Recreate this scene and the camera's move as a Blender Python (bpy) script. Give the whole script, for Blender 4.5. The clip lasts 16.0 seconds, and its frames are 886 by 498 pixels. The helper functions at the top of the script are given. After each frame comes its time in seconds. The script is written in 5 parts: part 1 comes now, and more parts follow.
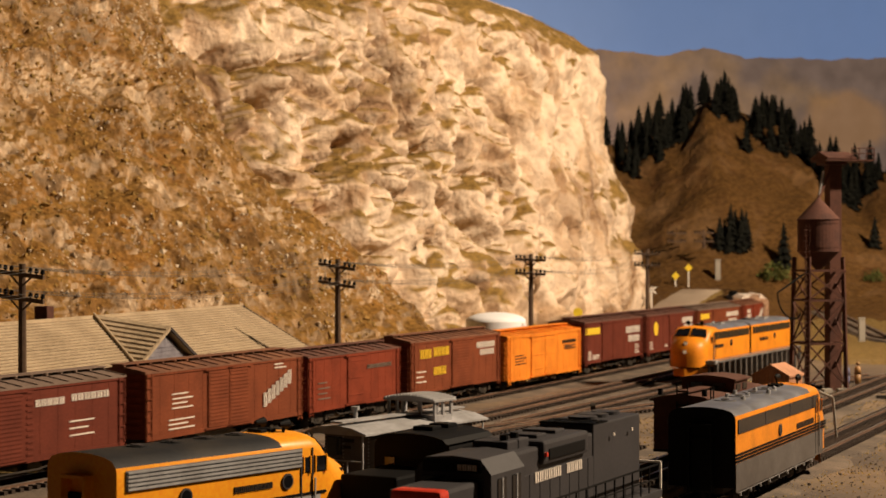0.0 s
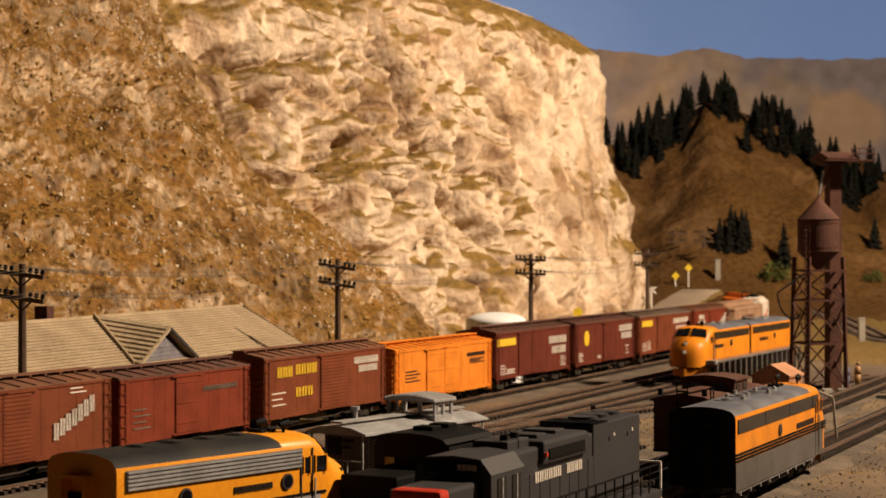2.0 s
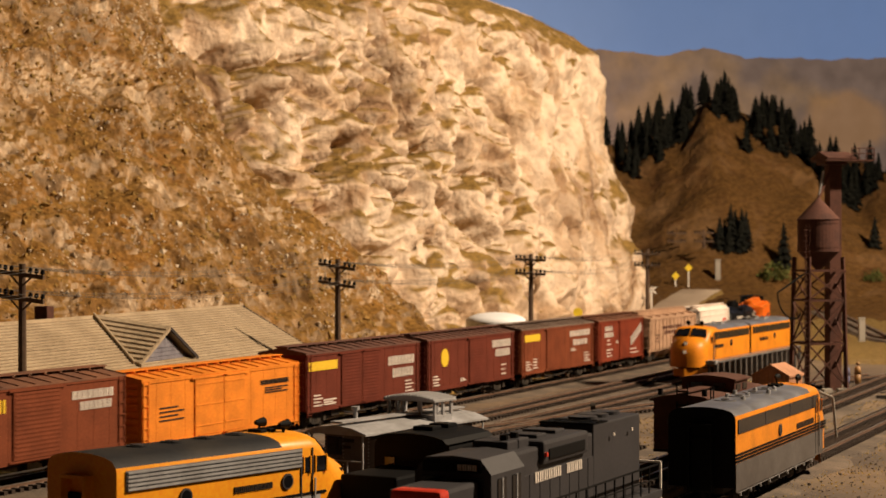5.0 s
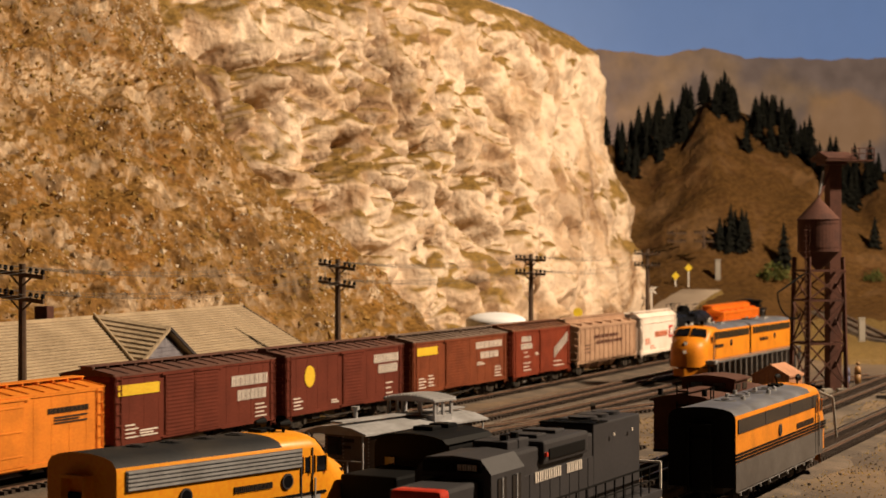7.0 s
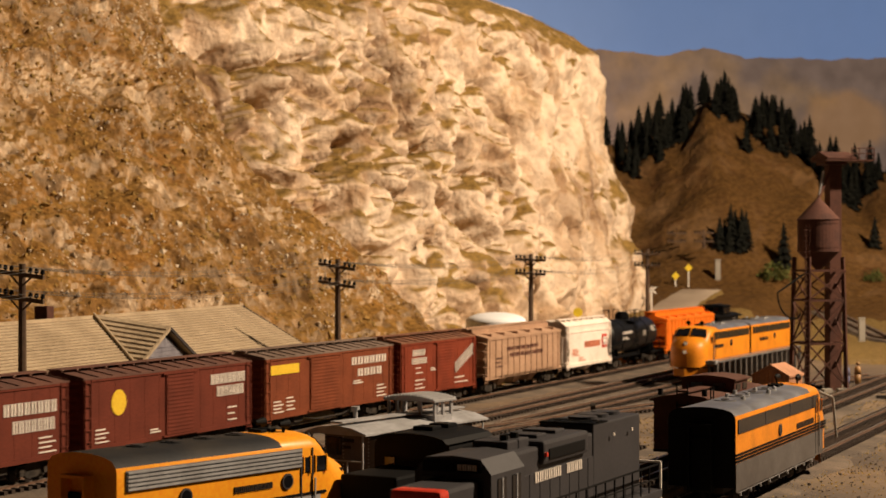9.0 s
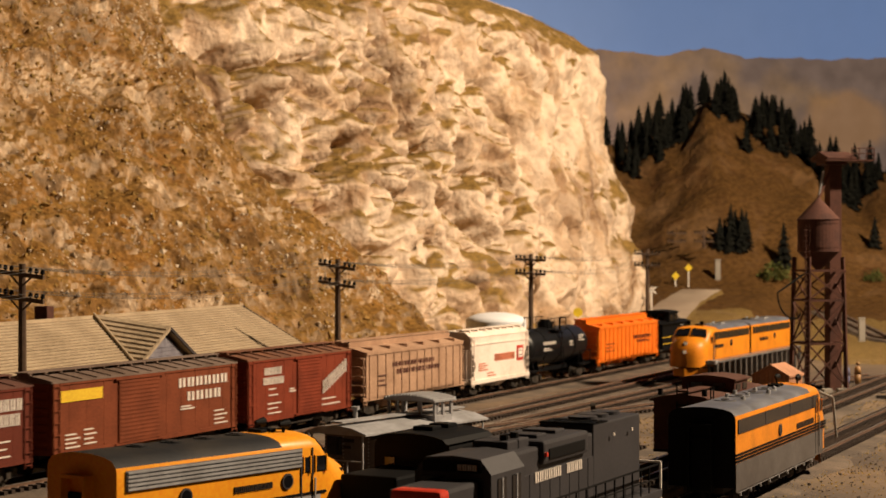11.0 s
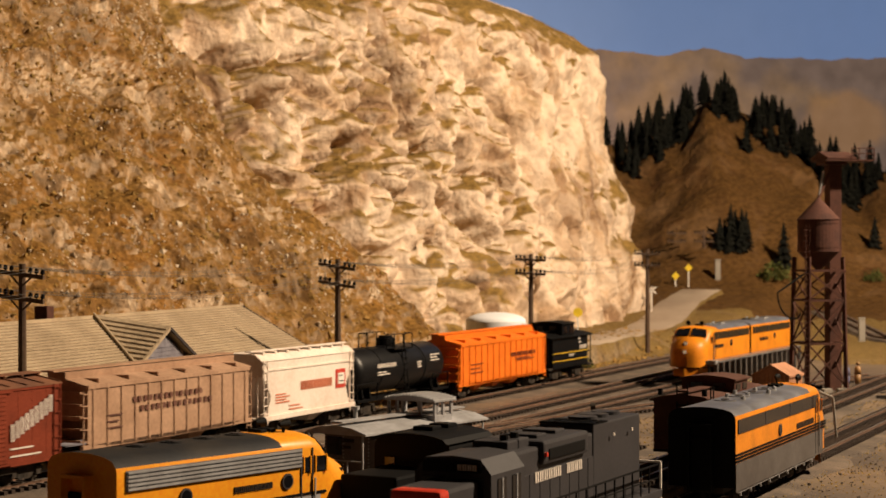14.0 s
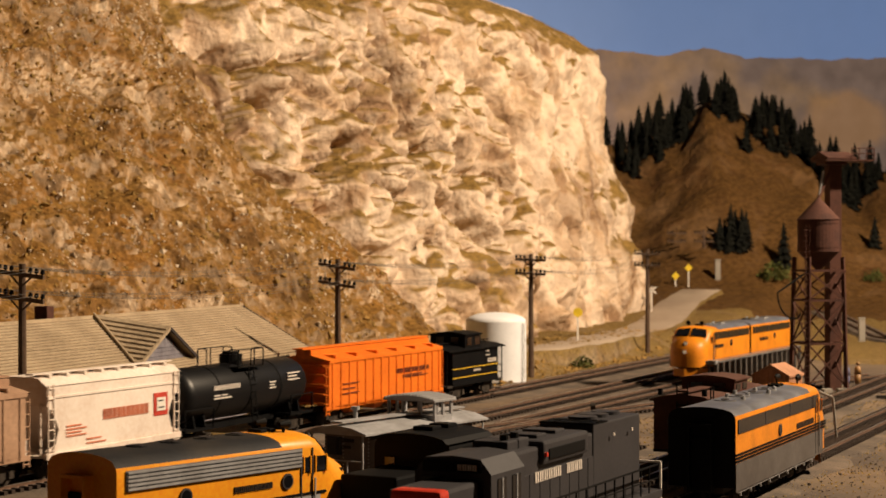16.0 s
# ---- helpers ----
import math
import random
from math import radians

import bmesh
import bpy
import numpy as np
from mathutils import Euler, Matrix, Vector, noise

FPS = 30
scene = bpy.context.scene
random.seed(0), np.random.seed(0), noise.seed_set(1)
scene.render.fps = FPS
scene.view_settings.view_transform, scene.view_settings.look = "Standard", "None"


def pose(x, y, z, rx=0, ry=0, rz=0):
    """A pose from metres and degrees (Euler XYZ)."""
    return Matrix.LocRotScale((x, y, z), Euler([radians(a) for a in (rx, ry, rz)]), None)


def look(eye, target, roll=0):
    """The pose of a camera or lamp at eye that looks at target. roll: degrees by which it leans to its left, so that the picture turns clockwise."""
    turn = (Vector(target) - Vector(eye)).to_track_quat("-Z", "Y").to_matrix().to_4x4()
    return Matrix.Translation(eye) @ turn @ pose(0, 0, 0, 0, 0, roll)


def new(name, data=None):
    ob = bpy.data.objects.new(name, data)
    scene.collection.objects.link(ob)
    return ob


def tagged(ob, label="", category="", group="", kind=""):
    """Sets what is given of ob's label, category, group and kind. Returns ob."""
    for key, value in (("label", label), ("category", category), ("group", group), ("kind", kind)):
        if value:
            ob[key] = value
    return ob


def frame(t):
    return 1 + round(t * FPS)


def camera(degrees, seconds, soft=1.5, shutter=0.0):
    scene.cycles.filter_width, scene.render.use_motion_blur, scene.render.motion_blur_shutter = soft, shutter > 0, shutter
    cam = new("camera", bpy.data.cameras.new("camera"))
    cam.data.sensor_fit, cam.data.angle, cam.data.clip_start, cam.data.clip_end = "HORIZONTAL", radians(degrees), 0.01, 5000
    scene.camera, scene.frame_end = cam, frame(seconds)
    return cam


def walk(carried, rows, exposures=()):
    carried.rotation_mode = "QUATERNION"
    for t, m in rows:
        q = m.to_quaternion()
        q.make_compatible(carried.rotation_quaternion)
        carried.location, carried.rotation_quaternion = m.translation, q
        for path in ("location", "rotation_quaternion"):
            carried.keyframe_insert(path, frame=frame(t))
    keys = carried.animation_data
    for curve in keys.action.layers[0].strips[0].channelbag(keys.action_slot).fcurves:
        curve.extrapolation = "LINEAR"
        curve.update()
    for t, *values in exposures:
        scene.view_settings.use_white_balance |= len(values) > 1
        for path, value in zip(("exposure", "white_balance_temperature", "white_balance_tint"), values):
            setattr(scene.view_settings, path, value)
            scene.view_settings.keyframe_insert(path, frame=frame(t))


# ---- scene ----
cam = camera(27.7, 16.0, soft=1.6, shutter=0.5)
cam.data.dof.use_dof = True          # near things in focus, the far hills soft
cam.data.dof.focus_distance, cam.data.dof.aperture_fstop = 0.82, cam.data.lens / 1.6
S = 1 / 87.1          # H0 scale: all sizes below are prototype metres, brought down by S
EYE = (0.0, 0.0, 10.2)


def sp(m):
    """Prototype pose to model pose."""
    k = m.copy()
    k.translation = m.translation * S
    return k


walk(cam, [(0, sp(look(EYE, (0, 100, 10.2)))), (16, sp(look(EYE, (0, 100, 10.2))))], [(0, 0.0), (16, 0.0)])

# ---- light: one warm flood lamp from the aisle, dim room around ----
world = bpy.data.worlds.new("room")
scene.world = world
world.use_nodes = True
world.node_tree.nodes["Background"].inputs[0].default_value = (1.0, 0.80, 0.62, 1)
world.node_tree.nodes["Background"].inputs[1].default_value = 0.006
key = new("flood_lamp", bpy.data.lights.new("flood_lamp", "SPOT"))
key.data.energy, key.data.shadow_soft_size, key.data.color = 312, 0.035, (1.0, 0.77, 0.53)
key.data.spot_size, key.data.spot_blend = radians(126), 0.35
key.matrix_world = sp(look((125, 97, 116), (-12, 112, 8)))


# ---- materials ----
def mat(name, a, b=None, scale=40.0, rough=0.75, bump=0.15, metal=0.0, fine=400.0, lo=0.4, hi=0.65, spec=0.3):
    """Two colours mixed by a coarse noise, with a fine grain and bump. Scales in the model's metres."""
    m = bpy.data.materials.new(name)
    m.use_nodes = True
    nt = m.node_tree
    N, L = nt.nodes, nt.links
    bs = N["Principled BSDF"]
    bs.inputs["Roughness"].default_value, bs.inputs["Metallic"].default_value = rough, metal
    bs.inputs["Specular IOR Level"].default_value = spec
    b = b or tuple(c * 0.72 for c in a)
    co = N.new("ShaderNodeTexCoord")
    n1, n2 = N.new("ShaderNodeTexNoise"), N.new("ShaderNodeTexNoise")
    n1.inputs["Scale"].default_value, n1.inputs["Detail"].default_value = scale, 6
    n2.inputs["Scale"].default_value, n2.inputs["Detail"].default_value = fine, 3
    L.new(co.outputs["Object"], n1.inputs["Vector"]), L.new(co.outputs["Object"], n2.inputs["Vector"])
    r = N.new("ShaderNodeValToRGB")
    r.color_ramp.elements[0].position, r.color_ramp.elements[1].position = lo, hi
    r.color_ramp.elements[0].color, r.color_ramp.elements[1].color = (*a, 1), (*b, 1)
    L.new(n1.outputs["Fac"], r.inputs["Fac"])
    mx = N.new("ShaderNodeMixRGB")
    mx.blend_type, mx.inputs["Fac"].default_value = "OVERLAY", 0.35
    L.new(r.outputs["Color"], mx.inputs[1]), L.new(n2.outputs["Fac"], mx.inputs[2])
    L.new(mx.outputs[0], bs.inputs["Base Color"])
    bp = N.new("ShaderNodeBump")
    bp.inputs["Strength"].default_value, bp.inputs["Distance"].default_value = bump, 0.0006
    L.new(n2.outputs["Fac"], bp.inputs["Height"]), L.new(bp.outputs["Normal"], bs.inputs["Normal"])
    return m


def rock_mat(name, light, warm, dark, grass, g_lo, g_hi, scale, stops, crack_dark=0.6, rust=None):
    """Plaster rock: stained cream stone, brown wash in the seams, ochre turf on the ledges."""
    m = bpy.data.materials.new(name)
    m.use_nodes = True
    nt = m.node_tree
    N, L = nt.nodes, nt.links
    bs = N["Principled BSDF"]
    bs.inputs["Roughness"].default_value, bs.inputs["Specular IOR Level"].default_value = 0.95, 0.1
    co = N.new("ShaderNodeTexCoord")

    def tex(s, d, dist=0.0):
        n = N.new("ShaderNodeTexNoise")
        n.inputs["Scale"].default_value, n.inputs["Detail"].default_value, n.inputs["Distortion"].default_value = s, d, dist
        L.new(co.outputs["Object"], n.inputs["Vector"])
        return n

    def ramp(src, stops):
        r = N.new("ShaderNodeValToRGB")
        e = r.color_ramp.elements
        e[0].position, e[0].color = stops[0][0], (*stops[0][1], 1)
        e[1].position, e[1].color = stops[1][0], (*stops[1][1], 1)
        for p, c in stops[2:]:
            k = e.new(p)
            k.color = (*c, 1)
        L.new(src, r.inputs["Fac"])
        return r

    def mix(f, a, b, how="MIX"):
        x = N.new("ShaderNodeMixRGB")
        x.blend_type = how
        L.new(f, x.inputs[0]), L.new(a, x.inputs[1]), L.new(b, x.inputs[2])
        return x.outputs[0]

    n1, n2, n3, n4 = tex(scale, 7, 0.5), tex(scale * 4, 5, 0.5), tex(scale * 14, 5), tex(scale * 0.45, 5, 0.6)
    base = ramp(n1.outputs["Fac"], [(stops[0], dark), (stops[1], warm), (stops[2], light)])
    seam = ramp(n2.outputs["Fac"], [(0.38, dark), (0.44, warm), (0.52, light)])
    col = mix(ramp(n4.outputs["Fac"], [(0.4, (0.25,) * 3), (0.6, (0.6,) * 3)]).outputs["Color"], base.outputs["Color"], seam.outputs["Color"])
    warp = N.new("ShaderNodeVectorMath")
    warp.operation = "MULTIPLY_ADD"
    L.new(n1.outputs["Color"], warp.inputs[0])
    warp.inputs[1].default_value = (0.16, 0.16, 0.16)
    L.new(co.outputs["Object"], warp.inputs[2])
    vor = N.new("ShaderNodeTexVoronoi")
    vor.feature = "DISTANCE_TO_EDGE"
    vor.inputs["Scale"].default_value = scale * 2.2
    L.new(warp.outputs[0], vor.inputs["Vector"])
    crack = ramp(vor.outputs["Distance"], [(0.0, (crack_dark,) * 3), (0.2, (1, 1, 1))])
    keep = N.new("ShaderNodeMixRGB")
    keep.blend_type, keep.inputs[0].default_value = "MULTIPLY", 1.0
    L.new(col, keep.inputs[1]), L.new(crack.outputs["Color"], keep.inputs[2])
    col = keep.outputs[0]
    geo, sep = N.new("ShaderNodeNewGeometry"), N.new("ShaderNodeSeparateXYZ")
    L.new(geo.outputs["Normal"], sep.inputs[0])
    add = N.new("ShaderNodeMath")
    add.operation = "MULTIPLY_ADD"
    L.new(n2.outputs["Fac"], add.inputs[0])
    add.inputs[1].default_value = 0.9
    L.new(sep.outputs["Z"], add.inputs[2])
    broad = N.new("ShaderNodeMath")
    broad.operation = "MULTIPLY_ADD"
    L.new(n4.outputs["Fac"], broad.inputs[0])
    broad.inputs[1].default_value = 1.3
    L.new(add.outputs[0], broad.inputs[2])
    fit = N.new("ShaderNodeMath")
    fit.operation = "MULTIPLY"
    fit.inputs[1].default_value = 0.5
    L.new(broad.outputs[0], fit.inputs[0])
    turf = ramp(fit.outputs[0], [(g_lo, (0, 0, 0)), (g_hi, (1, 1, 1))])
    gcol = ramp(n3.outputs["Fac"], [(0.35, tuple(c * 0.55 for c in grass)), (0.62, grass)])
    gout = gcol.outputs["Color"]
    if rust:                                     # redder earth in drifts
        drift = ramp(tex(scale * .8, 6, .5).outputs["Fac"], [(0.50, (0, 0, 0)), (0.66, (.6,) * 3)])
        rcol = ramp(n3.outputs["Fac"], [(0.35, tuple(c * 0.5 for c in rust)), (0.62, rust)])
        gout = mix(drift.outputs["Color"], gout, rcol.outputs["Color"])
    out = mix(turf.outputs["Color"], col, gout)
    L.new(out, bs.inputs["Base Color"])
    bp = N.new("ShaderNodeBump")
    bp.inputs["Strength"].default_value, bp.inputs["Distance"].default_value = 0.8, 0.008
    both = N.new("ShaderNodeMath")
    both.operation = "MULTIPLY_ADD"
    L.new(n3.outputs["Fac"], both.inputs[0])
    both.inputs[1].default_value = 0.45
    L.new(n2.outputs["Fac"], both.inputs[2])
    L.new(both.outputs[0], bp.inputs["Height"]), L.new(bp.outputs["Normal"], bs.inputs["Normal"])
    return m


def paint(name, c, rough=0.5, spec=0.4, dirt=0.75):
    return mat(name, c, tuple(v * dirt for v in c), scale=60, rough=rough, bump=0.06, fine=700, spec=spec)


M_CLIFF = rock_mat("cliff_rock", (0.79, 0.63, 0.48), (0.55, 0.375, 0.235), (0.25, 0.15, 0.085), (0.29, 0.18, 0.055), 0.71, 0.91, 9, (0.35, 0.44, 0.53), 0.85)
M_HILL = rock_mat("hill_turf", (0.58, 0.44, 0.30), (0.27, 0.14, 0.043), (0.13, 0.07, 0.025), (0.26, 0.138, 0.036), 0.70, 0.97, 12, (0.38, 0.50, 0.595), rust=(0.31, 0.135, 0.03))
M_BACK = rock_mat("back_hill_turf", (0.27, 0.16, 0.08), (0.15, 0.072, 0.026), (0.065, 0.032, 0.014), (0.125, 0.064, 0.02), 0.78, 1.0, 9, (0.38, 0.49, 0.57))
M_BANK = rock_mat("bank_earth", (0.34, 0.26, 0.17), (0.25, 0.16, 0.075), (0.13, 0.085, 0.04), (0.26, 0.17, 0.06), 0.8, 1.0, 22, (0.36, 0.48, 0.62))
M_STONE = mat("loose_stone", (0.62, 0.52, 0.40), (0.30, 0.22, 0.14), 90, 0.95, 0.5)
M_TUFT = mat("dry_grass", (0.32, 0.19, 0.055), (0.19, 0.12, 0.035), 30, 0.95, 0.4)
M_GROUND = mat("yard_cinders", (0.085, 0.064, 0.049), (0.175, 0.122, 0.075), 9, 0.95, 0.7, fine=260)
M_ROAD = mat("gravel_road", (0.38, 0.30, 0.225), (0.31, 0.24, 0.18), 14, 0.95, 0.4, fine=500)
M_BALLAST = mat("ballast", (0.082, 0.064, 0.05), (0.155, 0.118, 0.087), 35, 0.95, 0.9, fine=520)
M_TIE = mat("tie_wood", (0.035, 0.024, 0.018), (0.065, 0.045, 0.032), 120, 0.9, 0.4)
M_RAIL = mat("rail_rust", (0.10, 0.06, 0.04), (0.15, 0.085, 0.055), 90, 0.6, 0.2)
M_RAILTOP = mat("rail_head_steel", (0.42, 0.37, 0.32), (0.30, 0.24, 0.2), 60, 0.35, 0.05, metal=0.8)
M_POLE = mat("pole_wood", (0.075, 0.045, 0.03), (0.11, 0.07, 0.045), 80, 0.9, 0.4)
M_WIRE = mat("wire", (0.10, 0.09, 0.08), None, 50, 0.5, 0.0)
M_RUST = mat("tower_rust", (0.085, 0.033, 0.022), (0.05, 0.02, 0.015), 45, 0.85, 0.3)
M_BLACK = paint("black_paint", (0.005, 0.005, 0.0055), 0.6, 0.10)
M_GLOSS = paint("black_gloss", (0.006, 0.006, 0.007), 0.4, 0.3)
M_STEELBODY = mat("dull_steel", (0.13, 0.12, 0.115), (0.09, 0.08, 0.075), 50, 0.5, 0.1, metal=0.3)
M_UNDER = mat("underframe", (0.022, 0.018, 0.015), (0.04, 0.03, 0.022), 90, 0.85, 0.3)
M_GREY = paint("loco_grey", (0.035, 0.033, 0.037), 0.6, 0.25, 0.85)
M_ORANGE = paint("loco_orange", (0.84, 0.32, 0.012), 0.4, 0.4, 0.92)
M_DEEPORANGE = paint("loco_deep_orange", (0.70, 0.235, 0.012), 0.45, 0.35, 0.78)
M_SILVER = mat("silver_paint", (0.38, 0.38, 0.395), (0.28, 0.275, 0.28), 50, 0.45, 0.1, metal=0.1)
M_ROOFGREY = mat("loco_roof", (0.014, 0.015, 0.018), (0.032, 0.028, 0.025), 40, 0.65, 0.1, spec=0.2)
M_STEELROOF = mat("steel_roof", (0.24, 0.24, 0.25), (0.14, 0.135, 0.135), 45, 0.30, 0.1, metal=0.4)
M_GLASS = paint("dark_glass", (0.008, 0.008, 0.010), 0.15, 0.35)
M_WHITE = paint("white_paint", (0.76, 0.72, 0.66), 0.6, 0.3, 0.9)
M_LETTER = paint("white_marking", (0.66, 0.60, 0.54), 0.7, 0.2, 0.85)
M_YELLOW = paint("yellow_marking", (0.72, 0.47, 0.03), 0.6, 0.3, 0.9)
M_REDMARK = paint("red_marking", (0.50, 0.05, 0.03), 0.6, 0.3)
M_DARKMARK = paint("dark_marking", (0.045, 0.03, 0.02), 0.7, 0.2)
M_SIGN = paint("sign_yellow", (0.80, 0.58, 0.03), 0.5)
M_RED = paint("nose_red", (0.62, 0.045, 0.02), 0.45)
M_SHINGLE = mat("roof_shingle", (0.43, 0.335, 0.225), (0.34, 0.26, 0.17), 30, 0.9, 0.3, fine=300)
# darker shingle tone, for the shadow lines painted between roof courses
M_COURSE_SHADE = mat("shingle_shadow_edge", (0.22, 0.165, 0.10), (0.15, 0.11, 0.07), 50, 0.9, 0.2)
M_SIDING = mat("grey_siding", (0.20, 0.19, 0.22), (0.16, 0.15, 0.18), 60, 0.8, 0.1)
M_TRIM = mat("dark_trim", (0.05, 0.04, 0.04), None, 60, 0.8, 0.1)
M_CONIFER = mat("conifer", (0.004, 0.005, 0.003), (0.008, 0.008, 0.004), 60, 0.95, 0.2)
M_BUSH = mat("bush", (0.07, 0.085, 0.02), (0.12, 0.115, 0.03), 60, 0.95, 0.3)
M_WOOD = mat("new_wood", (0.42, 0.21, 0.12), (0.33, 0.16, 0.09), 60, 0.8, 0.2)
M_TANKGREY = paint("tank_grey", (0.30, 0.27, 0.23), 0.6)
M_TANKWHITE = paint("tank_white", (0.80, 0.81, 0.84), 0.55, 0.3, 0.93)
M_CLOTH_A = paint("figure_blue", (0.08, 0.10, 0.2))
M_CLOTH_B = paint("figure_ochre", (0.30, 0.16, 0.06))


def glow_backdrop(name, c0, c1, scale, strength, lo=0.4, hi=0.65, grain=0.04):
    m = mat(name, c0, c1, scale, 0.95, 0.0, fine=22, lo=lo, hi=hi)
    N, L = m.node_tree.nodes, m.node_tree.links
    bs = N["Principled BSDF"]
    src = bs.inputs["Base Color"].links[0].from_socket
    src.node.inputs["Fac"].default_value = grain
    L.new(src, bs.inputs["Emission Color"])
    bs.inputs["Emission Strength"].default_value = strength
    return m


M_SKY = glow_backdrop("backdrop_sky", (0.13, 0.20, 0.37), (0.16, 0.225, 0.38), 1.2, 0.85)
# the mountains' emission replaces lamp light on the painted board
M_MOUNT = glow_backdrop("backdrop_mountain_glow", (0.225, 0.15, 0.112), (0.48, 0.26, 0.09), 2.6, 0.6, 0.50, 0.66, 0.45)


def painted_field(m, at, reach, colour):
    """An ochre field painted on the mountain, ragged at its rim; it glows like the rest."""
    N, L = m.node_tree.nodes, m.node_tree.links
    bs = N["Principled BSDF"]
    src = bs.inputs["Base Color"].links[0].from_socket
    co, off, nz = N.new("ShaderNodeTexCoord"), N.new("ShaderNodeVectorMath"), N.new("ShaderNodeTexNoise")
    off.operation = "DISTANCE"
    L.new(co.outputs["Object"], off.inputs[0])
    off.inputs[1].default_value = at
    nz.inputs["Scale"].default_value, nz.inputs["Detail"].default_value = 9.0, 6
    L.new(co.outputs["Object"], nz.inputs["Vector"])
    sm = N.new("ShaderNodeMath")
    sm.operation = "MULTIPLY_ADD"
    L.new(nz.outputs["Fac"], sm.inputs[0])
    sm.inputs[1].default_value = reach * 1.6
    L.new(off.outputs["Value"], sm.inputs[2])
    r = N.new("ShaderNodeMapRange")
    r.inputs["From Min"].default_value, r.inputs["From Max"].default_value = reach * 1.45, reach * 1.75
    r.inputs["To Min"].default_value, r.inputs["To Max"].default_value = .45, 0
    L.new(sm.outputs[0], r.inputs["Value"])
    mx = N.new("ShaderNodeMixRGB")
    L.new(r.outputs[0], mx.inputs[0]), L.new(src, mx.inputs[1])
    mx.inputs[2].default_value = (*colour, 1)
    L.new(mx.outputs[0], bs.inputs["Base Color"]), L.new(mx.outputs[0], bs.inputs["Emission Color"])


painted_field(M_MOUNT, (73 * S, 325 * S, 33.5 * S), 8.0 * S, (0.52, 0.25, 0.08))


# ---- mesh helpers ----
def box(bm, x0, x1, y0, y1, z0, z1, bevel=0.0, m=None):
    r = bmesh.ops.create_cube(bm, size=1.0)["verts"]
    for v in r:
        v.co = Vector((x0 + (v.co.x + .5) * (x1 - x0), y0 + (v.co.y + .5) * (y1 - y0), z0 + (v.co.z + .5) * (z1 - z0)))
        if m:
            v.co = m @ v.co
    if bevel:
        es = list({e for v in r for e in v.link_edges})
        bmesh.ops.bevel(bm, geom=es, offset=bevel, segments=2, affect="EDGES", profile=0.6)
    return bm


def rod(bm, p, q, r0, r1=None, n=8):
    p, q = Vector(p), Vector(q)
    r1 = r0 if r1 is None else r1
    m = Matrix.Translation((p + q) / 2) @ (q - p).to_track_quat("Z", "Y").to_matrix().to_4x4()
    bmesh.ops.create_cone(bm, cap_ends=True, segments=n, radius1=max(r0, 1e-4), radius2=max(r1, 1e-4), depth=(q - p).length, matrix=m)
    return bm


def bar(bm, p, q, a, b=None):
    """A square-edged beam from p to q."""
    p, q = Vector(p), Vector(q)
    b = b or a
    m = Matrix.Translation((p + q) / 2) @ (q - p).to_track_quat("Z", "Y").to_matrix().to_4x4() @ Matrix.Diagonal((a, b, (q - p).length, 1))
    bmesh.ops.create_cube(bm, size=1.0, matrix=m)
    return bm


def loft(bm, sections, closed=False, caps=False):
    """Skin through rows of points, all of one length."""
    rows = [[bm.verts.new(p) for p in s] for s in sections]
    k = len(rows[0])
    for a, b in zip(rows, rows[1:]):
        for i in range(k if closed else k - 1):
            j = (i + 1) % k
            bm.faces.new((a[i], a[j], b[j], b[i]))
    if caps:
        bm.faces.new(rows[0][::-1]), bm.faces.new(rows[-1])
    bmesh.ops.recalc_face_normals(bm, faces=bm.faces[:])
    return bm


def B():
    return bmesh.new()


def mesh_of(name, bm, material, smooth=False):
    for v in bm.verts:
        v.co *= S
    me = bpy.data.meshes.new(name)
    bm.to_mesh(me)
    bm.free()
    me.materials.append(material)
    if smooth:
        for p in me.polygons:
            p.use_smooth = True
    return me


def part(name, bm, material, parent, label="", smooth=False, at=None):
    ob = new(name, mesh_of(name, bm, material, smooth))
    ob.parent = parent
    if at is not None:
        ob.matrix_basis = sp(at)
    if label:
        ob["label"] = label
    return ob


def thing(name, at, label, category, group="", kind=""):
    ob = new(name)
    ob.empty_display_size = 0.01
    ob.matrix_basis = sp(at)
    return tagged(ob, label, category, group, kind)


def solid(name, bm, material, label, category, group="", kind="", smooth=False, at=None):
    ob = new(name, mesh_of(name, bm, material, smooth))
    if at is not None:
        ob.matrix_basis = sp(at)
    return tagged(ob, label, category, group, kind)


# ---- the plan: main line and everything along it ----
P0 = Vector((-11.42, 96.03))
DIR, NOR = Vector((0.407, 0.914)).normalized(), Vector((0.914, -0.407)).normalized()
HEAD = math.degrees(math.atan2(DIR.y, DIR.x))
CURVE_AT, CURVE_R = 99.0, 110.0


def plan(a, d):
    """Place a metres along the main line's tangent and d metres to its right."""
    p = P0 + DIR * a + NOR * d
    return p.x, p.y


def main_line(a):
    """Place and heading (degrees) on the main line's centre: straight, then a curve to the left."""
    if a <= CURVE_AT:
        return (*plan(a, 0), HEAD)
    t = (a - CURVE_AT) / CURVE_R
    return (*plan(CURVE_AT + CURVE_R * math.sin(t), -CURVE_R * (1 - math.cos(t))), HEAD + math.degrees(t))


def offset_of(x, y):
    p = Vector((x, y)) - P0
    return p.dot(DIR), p.dot(NOR)


def smooth(a, b, x):
    t = min(1.0, max(0.0, (x - a) / (b - a)))
    return t * t * (3 - 2 * t)


